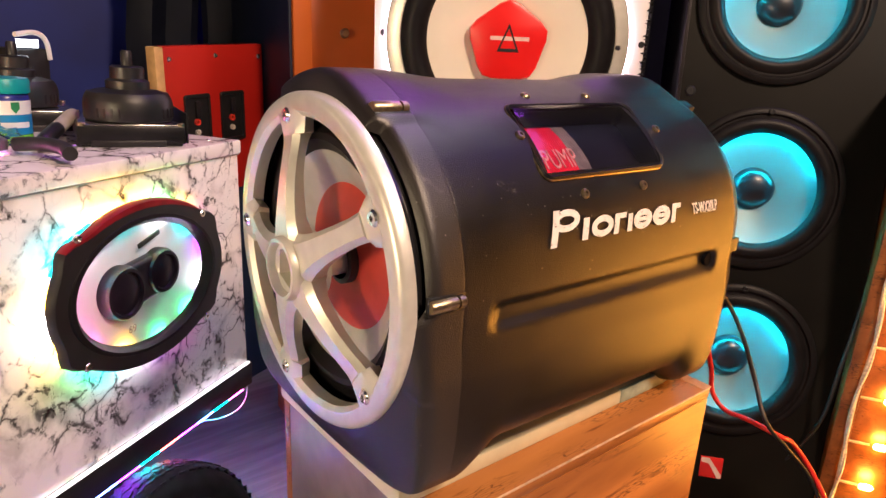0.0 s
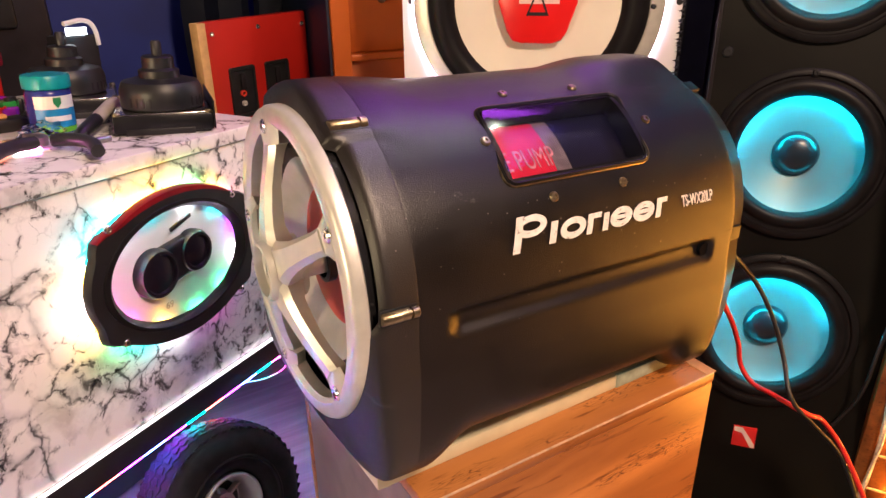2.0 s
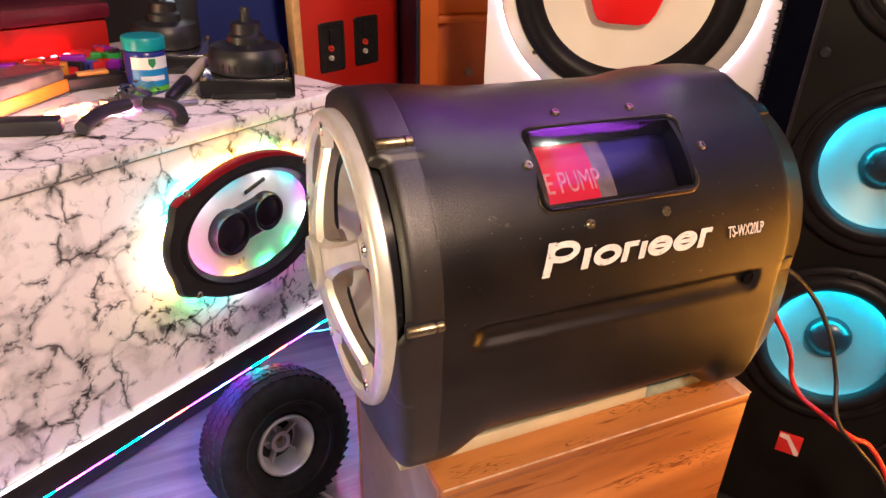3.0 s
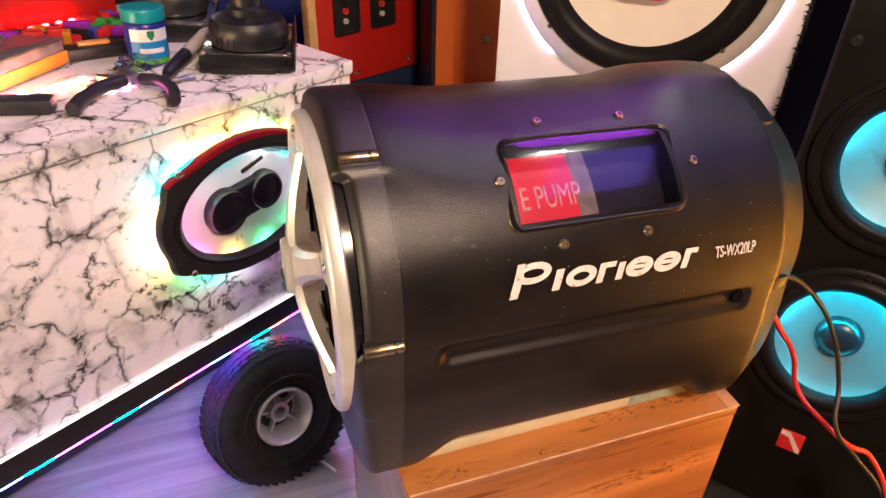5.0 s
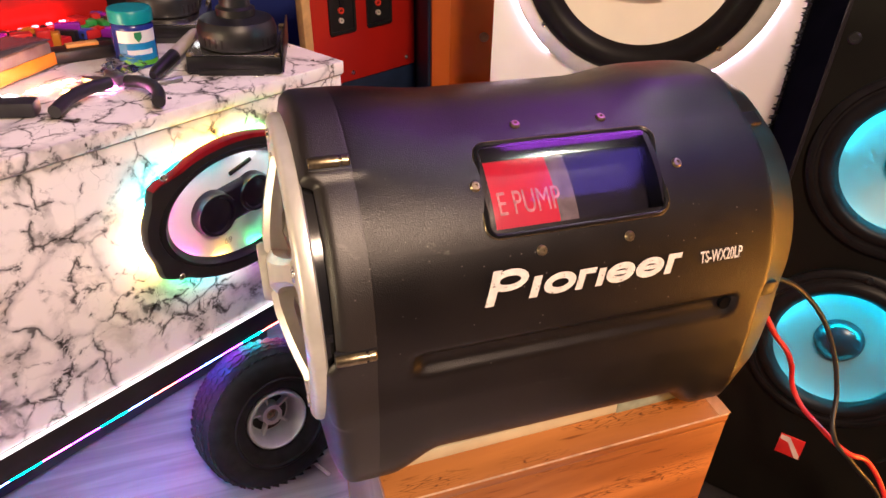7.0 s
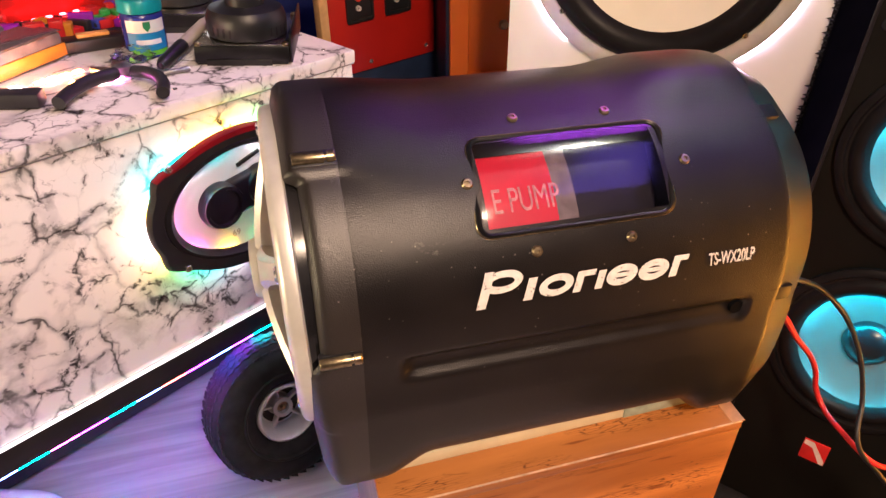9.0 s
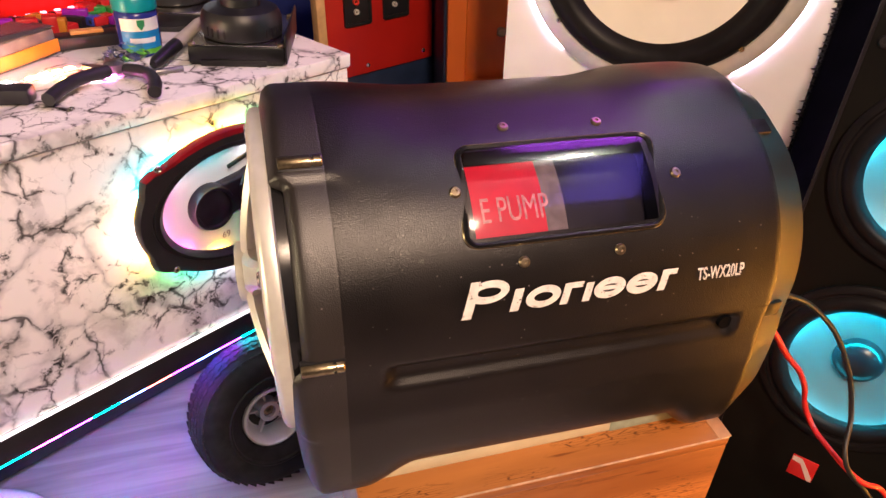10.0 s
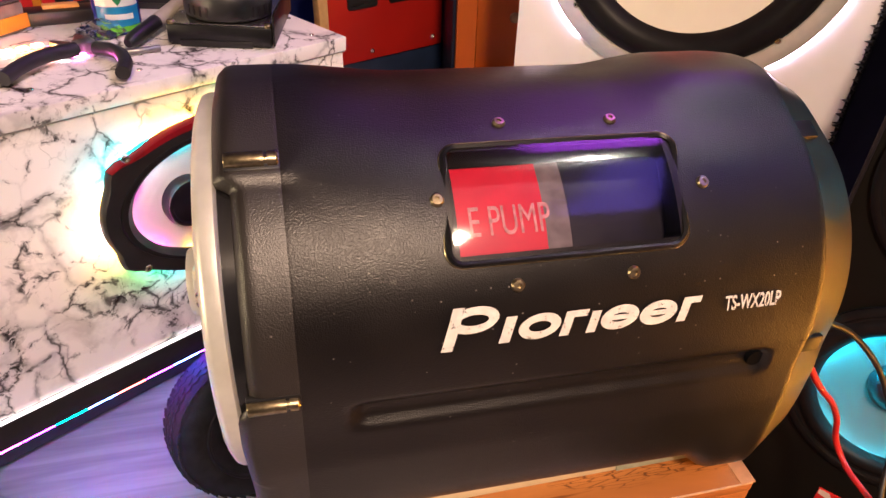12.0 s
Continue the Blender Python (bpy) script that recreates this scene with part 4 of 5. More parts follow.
cap = part("cap", outline(round_pentagon(0.068, 0.018), 0.016, 0.004), RED_GLOSS, wf, "red pentagon cap", pose(0.001, -0.003, -0.010))
part("cap_mark", outline([(-0.03, -0.003), (0.03, -0.003), (0.03, 0.003), (-0.03, 0.003)], 0.0006), mat("pale_print", (0.8, 0.55, 0.5), 0.4), cap, "faint printed bar", pose(0.002, 0.006, 0.016))
tri_pts = [(0, 0.024), (0.017, -0.018), (-0.017, -0.018)]
part("cap_symbol", ring_between([(x, y) for x, y in tri_pts], [(x * 0.72, y * 0.72) for x, y in tri_pts], 0.0, 0.0007), BLACK, cap, "black triangular mark", pose(0, 0.004, 0.0162))
for x, y in ((0.170, -0.003), (0.120, -0.112), (-0.158, -0.005), (-0.125, -0.108)):
    share("screw", DARK_SCREW, wf, pose(x, y, 0.0095))
for x in (-0.193, 0.206):
    part("mount_hole", lathe([(0, 0.0006), (0.005, 0.0006)], 16), BLACK, wbox, "", pose(x - 0.004, 0.68, 0))
# light strip behind the woofer's rim
PINK = glow("led_rim_pink", (1.0, 0.72, 1.0), 10)
for k, (a0, a1) in enumerate(((150, 232), (-52, 30))):
    part("rim_light", arc_strip(a0, a1, 0.1868, 0.1895, 0.0008, 0.0035), PINK, wf, "pinkish white light strip behind the rim")

# ---- orange cabinet ----
orange = thing("orange_cabinet", pose(0.342, 0.690, 0, 0, 0, -8), "orange painted wooden cabinet with small knobs", "cabinet")
part("side_post", box(0.0, 0.034, 0.0, 0.4, FZ, 1.35, 0.003), ORANGE, orange, "orange frame post")
part("back", box(0.034, 0.7, 0.05, 0.4, FZ, 1.35), ORANGE, orange)
# thin dark sheet added over the orange side to darken it
part("side_panel", box(-0.006, -0.0005, 0.006, 0.4, FZ, 1.35, 0.001), mat("blue_black_cover", (0.006, 0.010, 0.030), 0.5, vary=0.3, scale=14), orange, "blue-black sheet added to darken the side")
part("plinth", box(-0.05, 0.3, -0.17, 0.0, FZ, 0.0, 0.002), ORANGE, orange, "orange plinth")
for z0, z1 in ((0.03, 0.352), (0.36, 0.545), (0.56, 0.735), (0.76, 1.3)):
    door = part("door", box(0.037, 0.36, 0.022, 0.05, z0, z1, 0.003), ORANGE, orange, "orange panel door")
    part("knob", lathe([(0.0035, 0), (0.0035, 0.008), (0.008, 0.012), (0.009, 0.016), (0.006, 0.020), (0, 0.021)], 24), BRASS, door, "small round knob", pose(0.098, 0.022, min(z1 - 0.07, z0 + 0.095), 90, 0, 0))
for z in (0.3525, 0.5475, 0.7375):
    part("rail", box(0.034, 0.6, 0.004, 0.05, z, z + 0.012, 0.002), ORANGE, orange, "thin rail")

# ---- red speaker box on a dark stand ----
RB = frame_of((0.1235, 0.747, 0), (0.923, 0.385, 0), (-0.385, 0.923, 0))
tagged(part("dark_stand", box(0.015, 0.33, 0.01, 0.22, FZ, 0.3575, 0.004), mat("dark_blue_paint", (0.010, 0.022, 0.06), 0.5, vary=0.3, scale=20), None, "", RB), "dark blue stand under the red box", "stand")
redbox = thing("red_speaker_board", RB @ pose(0, 0, 0.3575), "red painted speaker board with two push terminals", "speaker board")
part("body", box(0.018, 0.252, 0.003, 0.022, 0.0, 0.268, 0.003), RED_PAINT, redbox, "red painted face")
part("board_edge", box(0.0, 0.0175, 0.0, 0.022, 0.0, 0.2675, 0.002), PALE_WOOD, redbox, "raw pale board edge")
JACK_R = mat("red_jack", (0.7, 0.05, 0.03), 0.3)
JACK_W = mat("pale_jack", (0.6, 0.55, 0.5), 0.3)
for x in (0.083, 0.166):
    plate = part("terminal", ring_between([(a[0], a[1]) for a in rounded(0.058, 0.092, 0.005)], [(a[0] * 0.8, a[1] * 0.86) for a in rounded(0.058, 0.092, 0.005)], 0.0, 0.004, 0.001), BLACK, redbox, "black push terminal plate", pose(x, 0.003, 0.140, 90, 0, 0))
    part("recess", box(-0.023, 0.023, -0.039, 0.039, 0.0005, 0.0012), BLACK, plate)
    part("lever", box(-0.006, 0.004, 0.004, 0.034, 0.001, 0.006, 0.001), DARK_GLOSS, plate)
    part("jack", lathe([(0.0032, 0.001), (0.0032, 0.006), (0.0058, 0.006), (0.0058, 0.001)], 20), JACK_R, plate, "red socket", pose(-0.004, -0.002, 0))
    part("jack", lathe([(0.0026, 0.001), (0.0026, 0.006), (0.0048, 0.006), (0.0048, 0.001)], 20), JACK_W, plate, "pale socket", pose(-0.004, -0.020, 0))
for x, z in ((0.03, 0.247), (0.132, 0.25), (0.24, 0.245), (0.10, 0.016), (0.23, 0.018)):
    share("screw", DARK_SCREW, redbox, pose(x, 0.003, z, 90, 0, 0))

# ---- trolley wheel on the floor ----
WR = 0.112
wheel = thing("trolley_wheel", frame_of((-0.045, 0.276, 0.049), (0.928, 0.372, 0), (0, 0.3, 0.95)), "small pneumatic trolley wheel with pale metal rim, leaning", "wheel")
tyre = part("tyre", lathe([(0.046, 0.018), (0.049, 0.028), (0.062, 0.038), (0.080, 0.042), (0.097, 0.038), (0.106, 0.031), (0.111, 0.022), (0.112, 0.0), (0.111, -0.022), (0.106, -0.031), (0.097, -0.038), (0.080, -0.042), (0.062, -0.038), (0.049, -0.028), (0.046, -0.018)], 96), RUBBER, wheel, "black tyre with zigzag tread")
block = box(-0.0054, 0.0054, -0.0043, 0.0043, -0.002, 0.0007, 0.0006, 1)
for v in block.verts:
    v.co.x += 0.35 * v.co.y
first_block = part("tread_block", block, RUBBER, tyre, "", pose(0, WR - 0.006, 0) @ pose(0, 0, 0, -90, 0, 0))
n_blocks = 48
for row, (zz, rr, tilt) in enumerate(((-0.0285, 0.1058, 24), (-0.0175, 0.1115, 8), (-0.006, 0.1125, 0), (0.006, 0.1125, 0), (0.0175, 0.1115, -8), (0.0285, 0.1058, -24))):
    for k in range(n_blocks):
        a = 360 / n_blocks * (k + 0.5 * (row % 2))
        m = pose(0, 0, 0, 0, 0, a) @ pose(0, rr, zz) @ pose(0, 0, 0, -90 + tilt, 0, 0) @ pose(0, 0, 0, 0, 0, 24 if row % 2 else -24)
        share("tread_block", first_block.data, tyre, m)
part("sidewall_bead", lathe([(0.066, 0.0385), (0.068, 0.0425), (0.0705, 0.043), (0.0725, 0.041)], 72), RUBBER, tyre)
RIM = mat("pale_rim", (0.58, 0.58, 0.60), 0.38, metal=0.4, vary=0.08, scale=60)
rim = part("rim", lathe([(0.047, 0.016), (0.0465, 0.029), (0.0435, 0.031), (0.040, 0.028), (0.036, 0.004), (0.032, -0.006), (0.019, -0.010), (0.0155, -0.004), (0.0155, 0.010), (0.0095, 0.010), (0.0095, -0.01)], 64), RIM, wheel, "pale metal rim")
for k in range(5):
    part("rib", box(0.015, 0.037, -0.0018, 0.0018, -0.008, 0.004, 0.0008), RIM, rim, "", pose(0, 0, 0, 0, 0, 72 * k + 20))
part("axle_nut", lathe([(0.0094, -0.004), (0.0094, 0.003), (0.004, 0.004), (0, 0.000)], 6), BRASS, rim, "dull axle nut")
# black ring paints the hub recess's shade onto the pale rim
part("hub_shadow_ring", lathe([(0.0160, -0.0095), (0.0300, -0.0065)], 40), BLACK, rim, "black ring painting the shade in the recess round the hub")

# ---- post with string lights ----
PF = frame_of((0.770, -0.150, 0.0), (0.52, -0.854, 0), (0, 0, 1))      # x to the right, y up, z out of the face
post = thing("wooden_cabinet", PF, "varnished wooden cabinet edged with a warm string light", "cabinet")
part("front", box(0.0, 0.55, FZ, 0.618, -0.30, 0.0, 0.002), POST_WOOD, post, "varnished wood front")
part("edge_board", box(-0.012, 0.012, FZ, 0.616, -0.02, 0.006, 0.002), POST_WOOD, post, "edge moulding")
part("top", box(-0.02, 0.56, 0.619, 0.632, -0.31, 0.012, 0.002), DARK_GLOSS, post, "dark top board")
string = thing("string_light", PF, "warm white fairy lights on a twisted pale cord", "string light")
CORD = mat("twisted_cord", (0.62, 0.52, 0.42), 0.7, vary=0.3, scale=300)
path = [(0.30, 0.606, 0.010), (0.10, 0.609, 0.010), (0.022, 0.602, 0.010), (0.009, 0.57, 0.010)] + [(0.007 + 0.003 * math.sin(k * 1.7), 0.55 - 0.055 * k, 0.010) for k in range(11)]
for s in (0, 1):
    tube("cord", [(x + 0.0016 * math.cos(k * 2.1 + s * 3.14), y, z + 0.0016 * math.sin(k * 2.1 + s * 3.14)) for k, (x, y, z) in enumerate(path)], 0.0024, CORD, string, "twisted cord" if s == 0 else "")
BULB = glow("warm_bulb", (1.0, 0.44, 0.07), 115)
HOLDER = mat("bulb_holder", (0.7, 0.5, 0.25), 0.4)
for x, y in ((0.26, 0.575), (0.19, 0.570), (0.115, 0.572), (0.042, 0.595), (0.046, 0.527), (0.043, 0.457), (0.038, 0.370), (0.046, 0.296), (0.048, 0.219), (0.050, 0.148), (0.046, 0.080), (0.05, 0.02)):
    h = part("holder", lathe([(0.0016, 0), (0.0022, 0.012), (0.0016, 0.026)], 12), HOLDER, string, "", pose(0.010, y, 0.011, 0, 90, 0) if x < 0.06 else pose(x, y + 0.03, 0.011, 90, 0, 0))
    part("bulb", lathe([(0, -0.010), (0.0035, -0.008), (0.0048, 0.0), (0.0040, 0.006), (0, 0.010)], 16), BULB, string, "glowing warm bulb", pose(x, y, 0.013, 0, 90, 0))
# things on top of it
radio = thing("small_lit_box", PF @ pose(0.045, 0.632, -0.08), "small dark box with cyan-white lit screen", "gadget")
part("case", box(-0.03, 0.12, 0.0, 0.05, -0.08, 0.03, 0.004), mat("lilac_plastic", (0.36, 0.30, 0.42), 0.4), radio, "grey-lilac case")
part("screen", box(-0.02, 0.08, 0.062, 0.115, 0.0, 0.004, 0.001), glow("screen_cyan", (0.45, 1.0, 1.0), 3), radio, "cyan-white screen")
part("stem", box(0.02, 0.035, 0.05, 0.09, -0.02, 0.0, 0.002), BLACK, radio)
part("block", box(0.05, 0.09, 0.002, 0.10, 0.031, 0.05, 0.003), BLACK, radio, "black block")

# black sheet added to keep the floor dark below the tower
tagged(part("dark_floor_sheet", box(0.44, 1.35, -0.75, 0.35, FZ, FZ + 0.004, 0.001), RUBBER), "black sheet added to darken the floor under the speaker tower", "mat")

# ---- cables ----
RED_CABLE = mat("red_cable", (0.62, 0.02, 0.02), 0.35, vary=0.1, scale=60)
reds = [(0.405, -0.050, 0.43), (0.46, -0.055, 0.408), (0.525, -0.050, 0.335), (0.585, -0.035, 0.262), (0.608, -0.044, 0.202), (0.598, -0.095, 0.205), (0.604, -0.130, 0.200), (0.645, -0.140, 0.172), (0.665, -0.19, 0.10), (0.675, -0.24, 0.0), (0.69, -0.28, FZ + 0.009)]
tagged(tube("red_cable", reds, 0.0033, RED_CABLE), "thick red speaker cable hanging from the subwoofer's back", "cable")
blacks = [(0.405, -0.045, 0.452), (0.48, -0.050, 0.432), (0.555, -0.045, 0.382), (0.600, -0.060, 0.318), (0.612, -0.085, 0.255), (0.592, -0.118, 0.218), (0.615, -0.138, 0.184), (0.655, -0.165, 0.13), (0.672, -0.215, 0.03), (0.70, -0.27, FZ + 0.009)]
tagged(tube("black_cable", blacks, 0.0029, BLACK), "black speaker cable hanging beside a red one", "cable")
tagged(tube("thin_cable", [(0.70, 0.0, FZ + 0.007), (0.75, -0.12, 0.14), (0.752, -0.135, 0.26), (0.79, -0.130, 0.40), (0.80, -0.125, 0.5)], 0.0025, BLACK), "thin black cable against the speaker tower", "cable")
tagged(tube("white_wire", [tuple(B @ Vector(p)) for p in ((-0.10, 0.002, -0.376), (-0.05, -0.004, -0.392), (0.0, 0.0, -0.396), (0.04, 0.02, -0.386), (0.07, 0.05, -0.36))], 0.0010, mat("white_wire_coat", (0.7, 0.68, 0.66), 0.5)), "thin white wire hanging below the bench corner", "wire")
tagged(tube("hooked_rod", [(0.028, 0.227, FZ + 0.0035), (0.010, 0.255, FZ + 0.0035), (0.002, 0.268, FZ + 0.0035), (0.008, 0.277, FZ + 0.0035), (0.022, 0.281, FZ + 0.0035)], 0.0028, mat("white_rod", (0.75, 0.74, 0.72), 0.4)), "short bent white rod on the floor", "rod")
CLEAR = mat("pale_plastic", (0.62, 0.66, 0.66), 0.25, vary=0.08, scale=30)
bottle = thing("plastic_bottle", pose(-0.445, 0.262, FZ + 0.031, 0, 90, -18), "pale translucent bottle lying on the floor", "bottle")
part("body", lathe([(0, -0.10), (0.024, -0.098), (0.030, -0.09), (0.030, 0.03), (0.026, 0.055), (0.013, 0.085), (0.011, 0.10)], 40), CLEAR, bottle, "pale bottle body")
part("neck", lathe([(0.012, 0.10), (0.012, 0.165), (0.009, 0.168), (0, 0.168)], 32), CLEAR, bottle)

# ---- things on the bench ----
DRIVE_BLACK = mat("satin_black_metal", (0.018, 0.018, 0.02), 0.34, metal=0.5, vary=0.2, scale=60)


def hard_drive(m, label):
    d = thing("hard_drive", m, label, "hard drive")
    part("case", box(0.0, 0.1016, 0.0, 0.147, 0.0035, 0.0245, 0.0015), DRIVE_BLACK, d, "black drive casting")
    part("lid", box(0.002, 0.0996, 0.002, 0.145, 0.0247, 0.0262, 0.0006), CHROME, d, "bright metal lid")
    part("connector", box(0.012, 0.082, -0.0015, 0.004, 0.0002, 0.008, 0.0008), BLACK, d, "black connector block")
    part("circuit_board", box(0.003, 0.0986, 0.003, 0.144, 0.0008, 0.0033), BLACK, d)
    for x, y in ((0.004, 0.005), (0.0976, 0.005), (0.004, 0.14), (0.0976, 0.14)):
        share("screw", SCREW, d, pose(x, y, 0.0263))
    return d


HD = B @ Matrix.Translation((-0.188, 0.088, 0.0)) @ pose(0, 0, 0, 0, 0, -43) @ Matrix.Diagonal((1.16, 1.04, 1, 1))
drive = hard_drive(HD, "black hard drive lying flat on the marble worktop")
part("bracket", box(0.1022, 0.1042, 0.0, 0.147, 0.004, 0.040, 0.0008), DRIVE_BLACK, drive, "upright side plate")
hard_drive(B @ Matrix.Translation((-0.165, 0.255, 0.0)) @ pose(0, 0, 0, 0, 0, -40), "hard drive with bright metal lid, further back on the bench")


def blower(m, label):
    g = thing("round_motor_cap", m, label, "motor", "black round caps on drives")
    body = part("body", lathe([(0.046, 0.0), (0.0500, 0.002), (0.0510, 0.006), (0.0510, 0.022), (0.0490, 0.029), (0.046, 0.034), (0.034, 0.037), (0.026, 0.038), (0, 0.038)], 56), BLACK, g, "black plastic housing")
    for k in range(36):
        if k % 9 < 4:
            part("slot", box(-0.0012, 0.0012, -0.0004, 0.0006, 0.006, 0.017), DARK_GLOSS, body, "", pose(0, 0, 0, 0, 0, 10 * k) @ pose(0, -0.0511, 0))
    part("collar", lathe([(0.025, 0.037), (0.025, 0.047), (0.0195, 0.050), (0.0195, 0.063), (0.017, 0.065), (0, 0.065)], 40), BLACK, g, "stepped collar")
    part("stem", lathe([(0.0065, 0.064), (0.0065, 0.080), (0.005, 0.083), (0, 0.083)], 24), BLACK, g, "short stem")
    return g


blower(B @ pose(-0.107, 0.086, 0.0264), "round black plastic motor cap standing on a hard drive")
blower(B @ pose(-0.085, 0.290, 0.0264), "second round black cap further back on the bench")

jar = thing("ointment_jar", B @ pose(-0.205, 0.172, 0.0, 0, 0, -18) @ Matrix.Diagonal((0.9, 0.9, 0.97, 1)), "dark blue plastic jar with a teal lid and pale label", "jar")
BLUE_JAR = mat("cobalt_plastic", (0.015, 0.025, 0.20), 0.25, vary=0.06, scale=40)
part("body", lathe([(0, 0.0), (0.025, 0.0), (0.0285, 0.004), (0.0290, 0.012), (0.0290, 0.052), (0.0270, 0.057), (0.024, 0.059)], 56), BLUE_JAR, jar, "cobalt blue jar")
part("lid", lathe([(0.0275, 0.0575), (0.0300, 0.0585), (0.0300, 0.0720), (0.0285, 0.0745), (0.022, 0.0755), (0, 0.0755)], 56), mat("teal_plastic", (0.0, 0.25, 0.27), 0.35, vary=0.05, scale=50), jar, "teal screw lid")


def jar_band(z0, z1, a0, a1, material, parent, note="", dip=0.0):
    bm = bmesh.new()
    rows = []
    for k in range(17):
        a = radians(a0 + (a1 - a0) * k / 16)
        u = 2 * k / 16 - 1
        rows.append([bm.verts.new((0.0293 * math.sin(a), -0.0293 * math.cos(a), z)) for z in (z0 + dip * (1 - u * u), z1)])
    for p, q in zip(rows, rows[1:]):
        bm.faces.new((p[0], q[0], q[1], p[1]))
    return part("label_band", bm, material, parent, note)


jar_band(0.011, 0.034, -58, 58, mat("label_blue", (0.01, 0.22, 0.50), 0.4), jar, "mid-blue label band")
jar_band(0.0342, 0.050, -58, 58, mat("label_white", (0.75, 0.78, 0.76), 0.4), jar, "white label band", 0.0)
jar_band(0.0045, 0.0108, -58, 58, mat("label_green", (0.10, 0.42, 0.03), 0.4), jar, "green label band")
part("emblem", outline([(-0.005, 0.006), (0.005, 0.006), (0.005, -0.001), (0, -0.007), (-0.005, -0.001)], 0.0006), mat("emblem_green", (0.02, 0.20, 0.08), 0.4), jar, "small green shield", pose(0.0, -0.0294, 0.0425, 90, 0, 0))
for v in jar_band(0.019, 0.0255, -34, 36, mat("label_print", (0.7, 0.75, 0.8), 0.4), jar, "pale printed bar").data.vertices:
    v.co.x, v.co.y = v.co.x * 1.006, v.co.y * 1.006

# pliers
pl = thing("wire_pliers", B @ pose(-0.272, 0.112, 0.0075, 0, 0, 0), "small wire cutters with dark grips, lying open", "pliers")
GRIP = mat("dark_grip", (0.018, 0.017, 0.022), 0.5, vary=0.2, scale=80)
STEEL = mat("tool_steel", (0.30, 0.29, 0.28), 0.35, metal=0.9, vary=0.2, scale=120)
tube("grip", [(-0.014, -0.014, 0.004), (-0.045, -0.022, 0.006), (-0.078, -0.040, 0.006), (-0.101, -0.058, 0.004)], 0.0074, GRIP, pl, "dark curved grip")
tube("grip", [(0.004, -0.022, 0.004), (0.012, -0.045, 0.006), (0.008, -0.078, 0.006), (-0.008, -0.106, 0.004)], 0.0074, GRIP, pl, "dark curved grip")
part("joint", lathe([(0, 0.010), (0.007, 0.010), (0.0115, 0.007), (0.0115, -0.003), (0, -0.003)], 28), STEEL, pl, "steel pivot")
part("jaw", outline([(-0.012, -0.006), (-0.002, -0.010), (0.006, 0.010), (0.002, 0.030), (-0.003, 0.026), (-0.010, 0.006)], 0.008, 0.001), STEEL, pl, "steel jaw", pose(0.004, 0.0, -0.002))
part("jaw", outline([(-0.012, -0.006), (-0.002, -0.010), (0.006, 0.010), (0.002, 0.030), (-0.003, 0.026), (-0.010, 0.006)], 0.007, 0.001), STEEL, pl, "steel jaw", pose(-0.010, 0.002, -0.002, 0, 0, 34))
tagged(tube("drill_bit", [tuple(B @ Vector(p)) for p in ((-0.245, 0.085, 0.004), (-0.225, 0.078, 0.004), (-0.205, 0.075, 0.004))], 0.0035, STEEL), "dark steel bit lying on the worktop", "drill bit")

marker = thing("marker_pen", B @ Matrix.Translation((-0.232, 0.094, 0.0085)) @ Matrix.Rotation(radians(30), 4, "Z") @ Matrix.Rotation(radians(90 - 9), 4, "Y"), "grey marker pen with a black cap", "marker")
part("cap", lathe([(0, 0), (0.005, 0.0), (0.0075, 0.006), (0.0085, 0.012), (0.0085, 0.058)], 28), BLACK, marker, "black cap")
part("barrel", lathe([(0.0082, 0.058), (0.0082, 0.118), (0.0070, 0.126), (0.0045, 0.134), (0, 0.135)], 28), mat("grey_barrel", (0.40, 0.36, 0.30), 0.45), marker, "pale grey barrel")

# knife, clear boxes, bits and bobs
knife = thing("dark_tool_handle", B @ pose(-0.392, 0.100, 0.008, 0, 0, -40), "dark faceted tool handle on the worktop", "tool")
part("handle", box(-0.06, 0.022, -0.013, 0.013, -0.008, 0.010, 0.005), GRIP, knife)
case = thing("clear_parts_case", B @ pose(-0.350, 0.232, 0.0, 0, 0, 24), "clear plastic parts case with a yellow-orange paper band", "case")
part("case_body", box(-0.07, 0.055, -0.032, 0.032, 0.0005, 0.034, 0.004), mat("hazy_plastic", (0.16, 0.14, 0.14), 0.22, vary=0.3, scale=50), case, "hazy plastic body")
part("paper_band", box(-0.071, 0.056, -0.0335, -0.0325, 0.004, 0.020, 0.0004), mat("orange_paper", (0.55, 0.22, 0.02), 0.5), case, "yellow-orange band")
part("paper_flap", box(-0.071, 0.056, -0.0330, 0.0, 0.0345, 0.0355, 0.0004), mat("smoky_film", (0.12, 0.10, 0.10), 0.2), case)
remote = thing("black_adapter", B @ pose(-0.243, 0.238, 0.0, 0, 0, -14), "flat black adapter with an orange tag on top", "adapter")
part("case", box(-0.052, 0.042, -0.016, 0.016, 0.0, 0.016, 0.003), BLACK, remote)
part("tag", box(-0.020, 0.020, -0.006, 0.006, 0.0162, 0.021, 0.001), mat("orange_tag", (0.70, 0.34, 0.10), 0.5), remote, "orange tag")
crystal = thing("clear_wrap", B @ pose(-0.232, 0.155, 0.0), "crumpled clear plastic wrap", "wrap")
bm = bmesh.new()
bmesh.ops.create_icosphere(bm, subdivisions=3, radius=0.022)
for v in bm.verts:
    k = 1 + 0.55 * noise.noise(v.co * 90)
    v.co = Vector((v.co.x * 1.2 * k, v.co.y * 0.8 * k, max(0.0005, 0.009 + v.co.z * 0.55 * k)))
part("film", bm, glass("clear_film", (0.92, 0.92, 0.95), 0.06), crystal, "", None, 5)
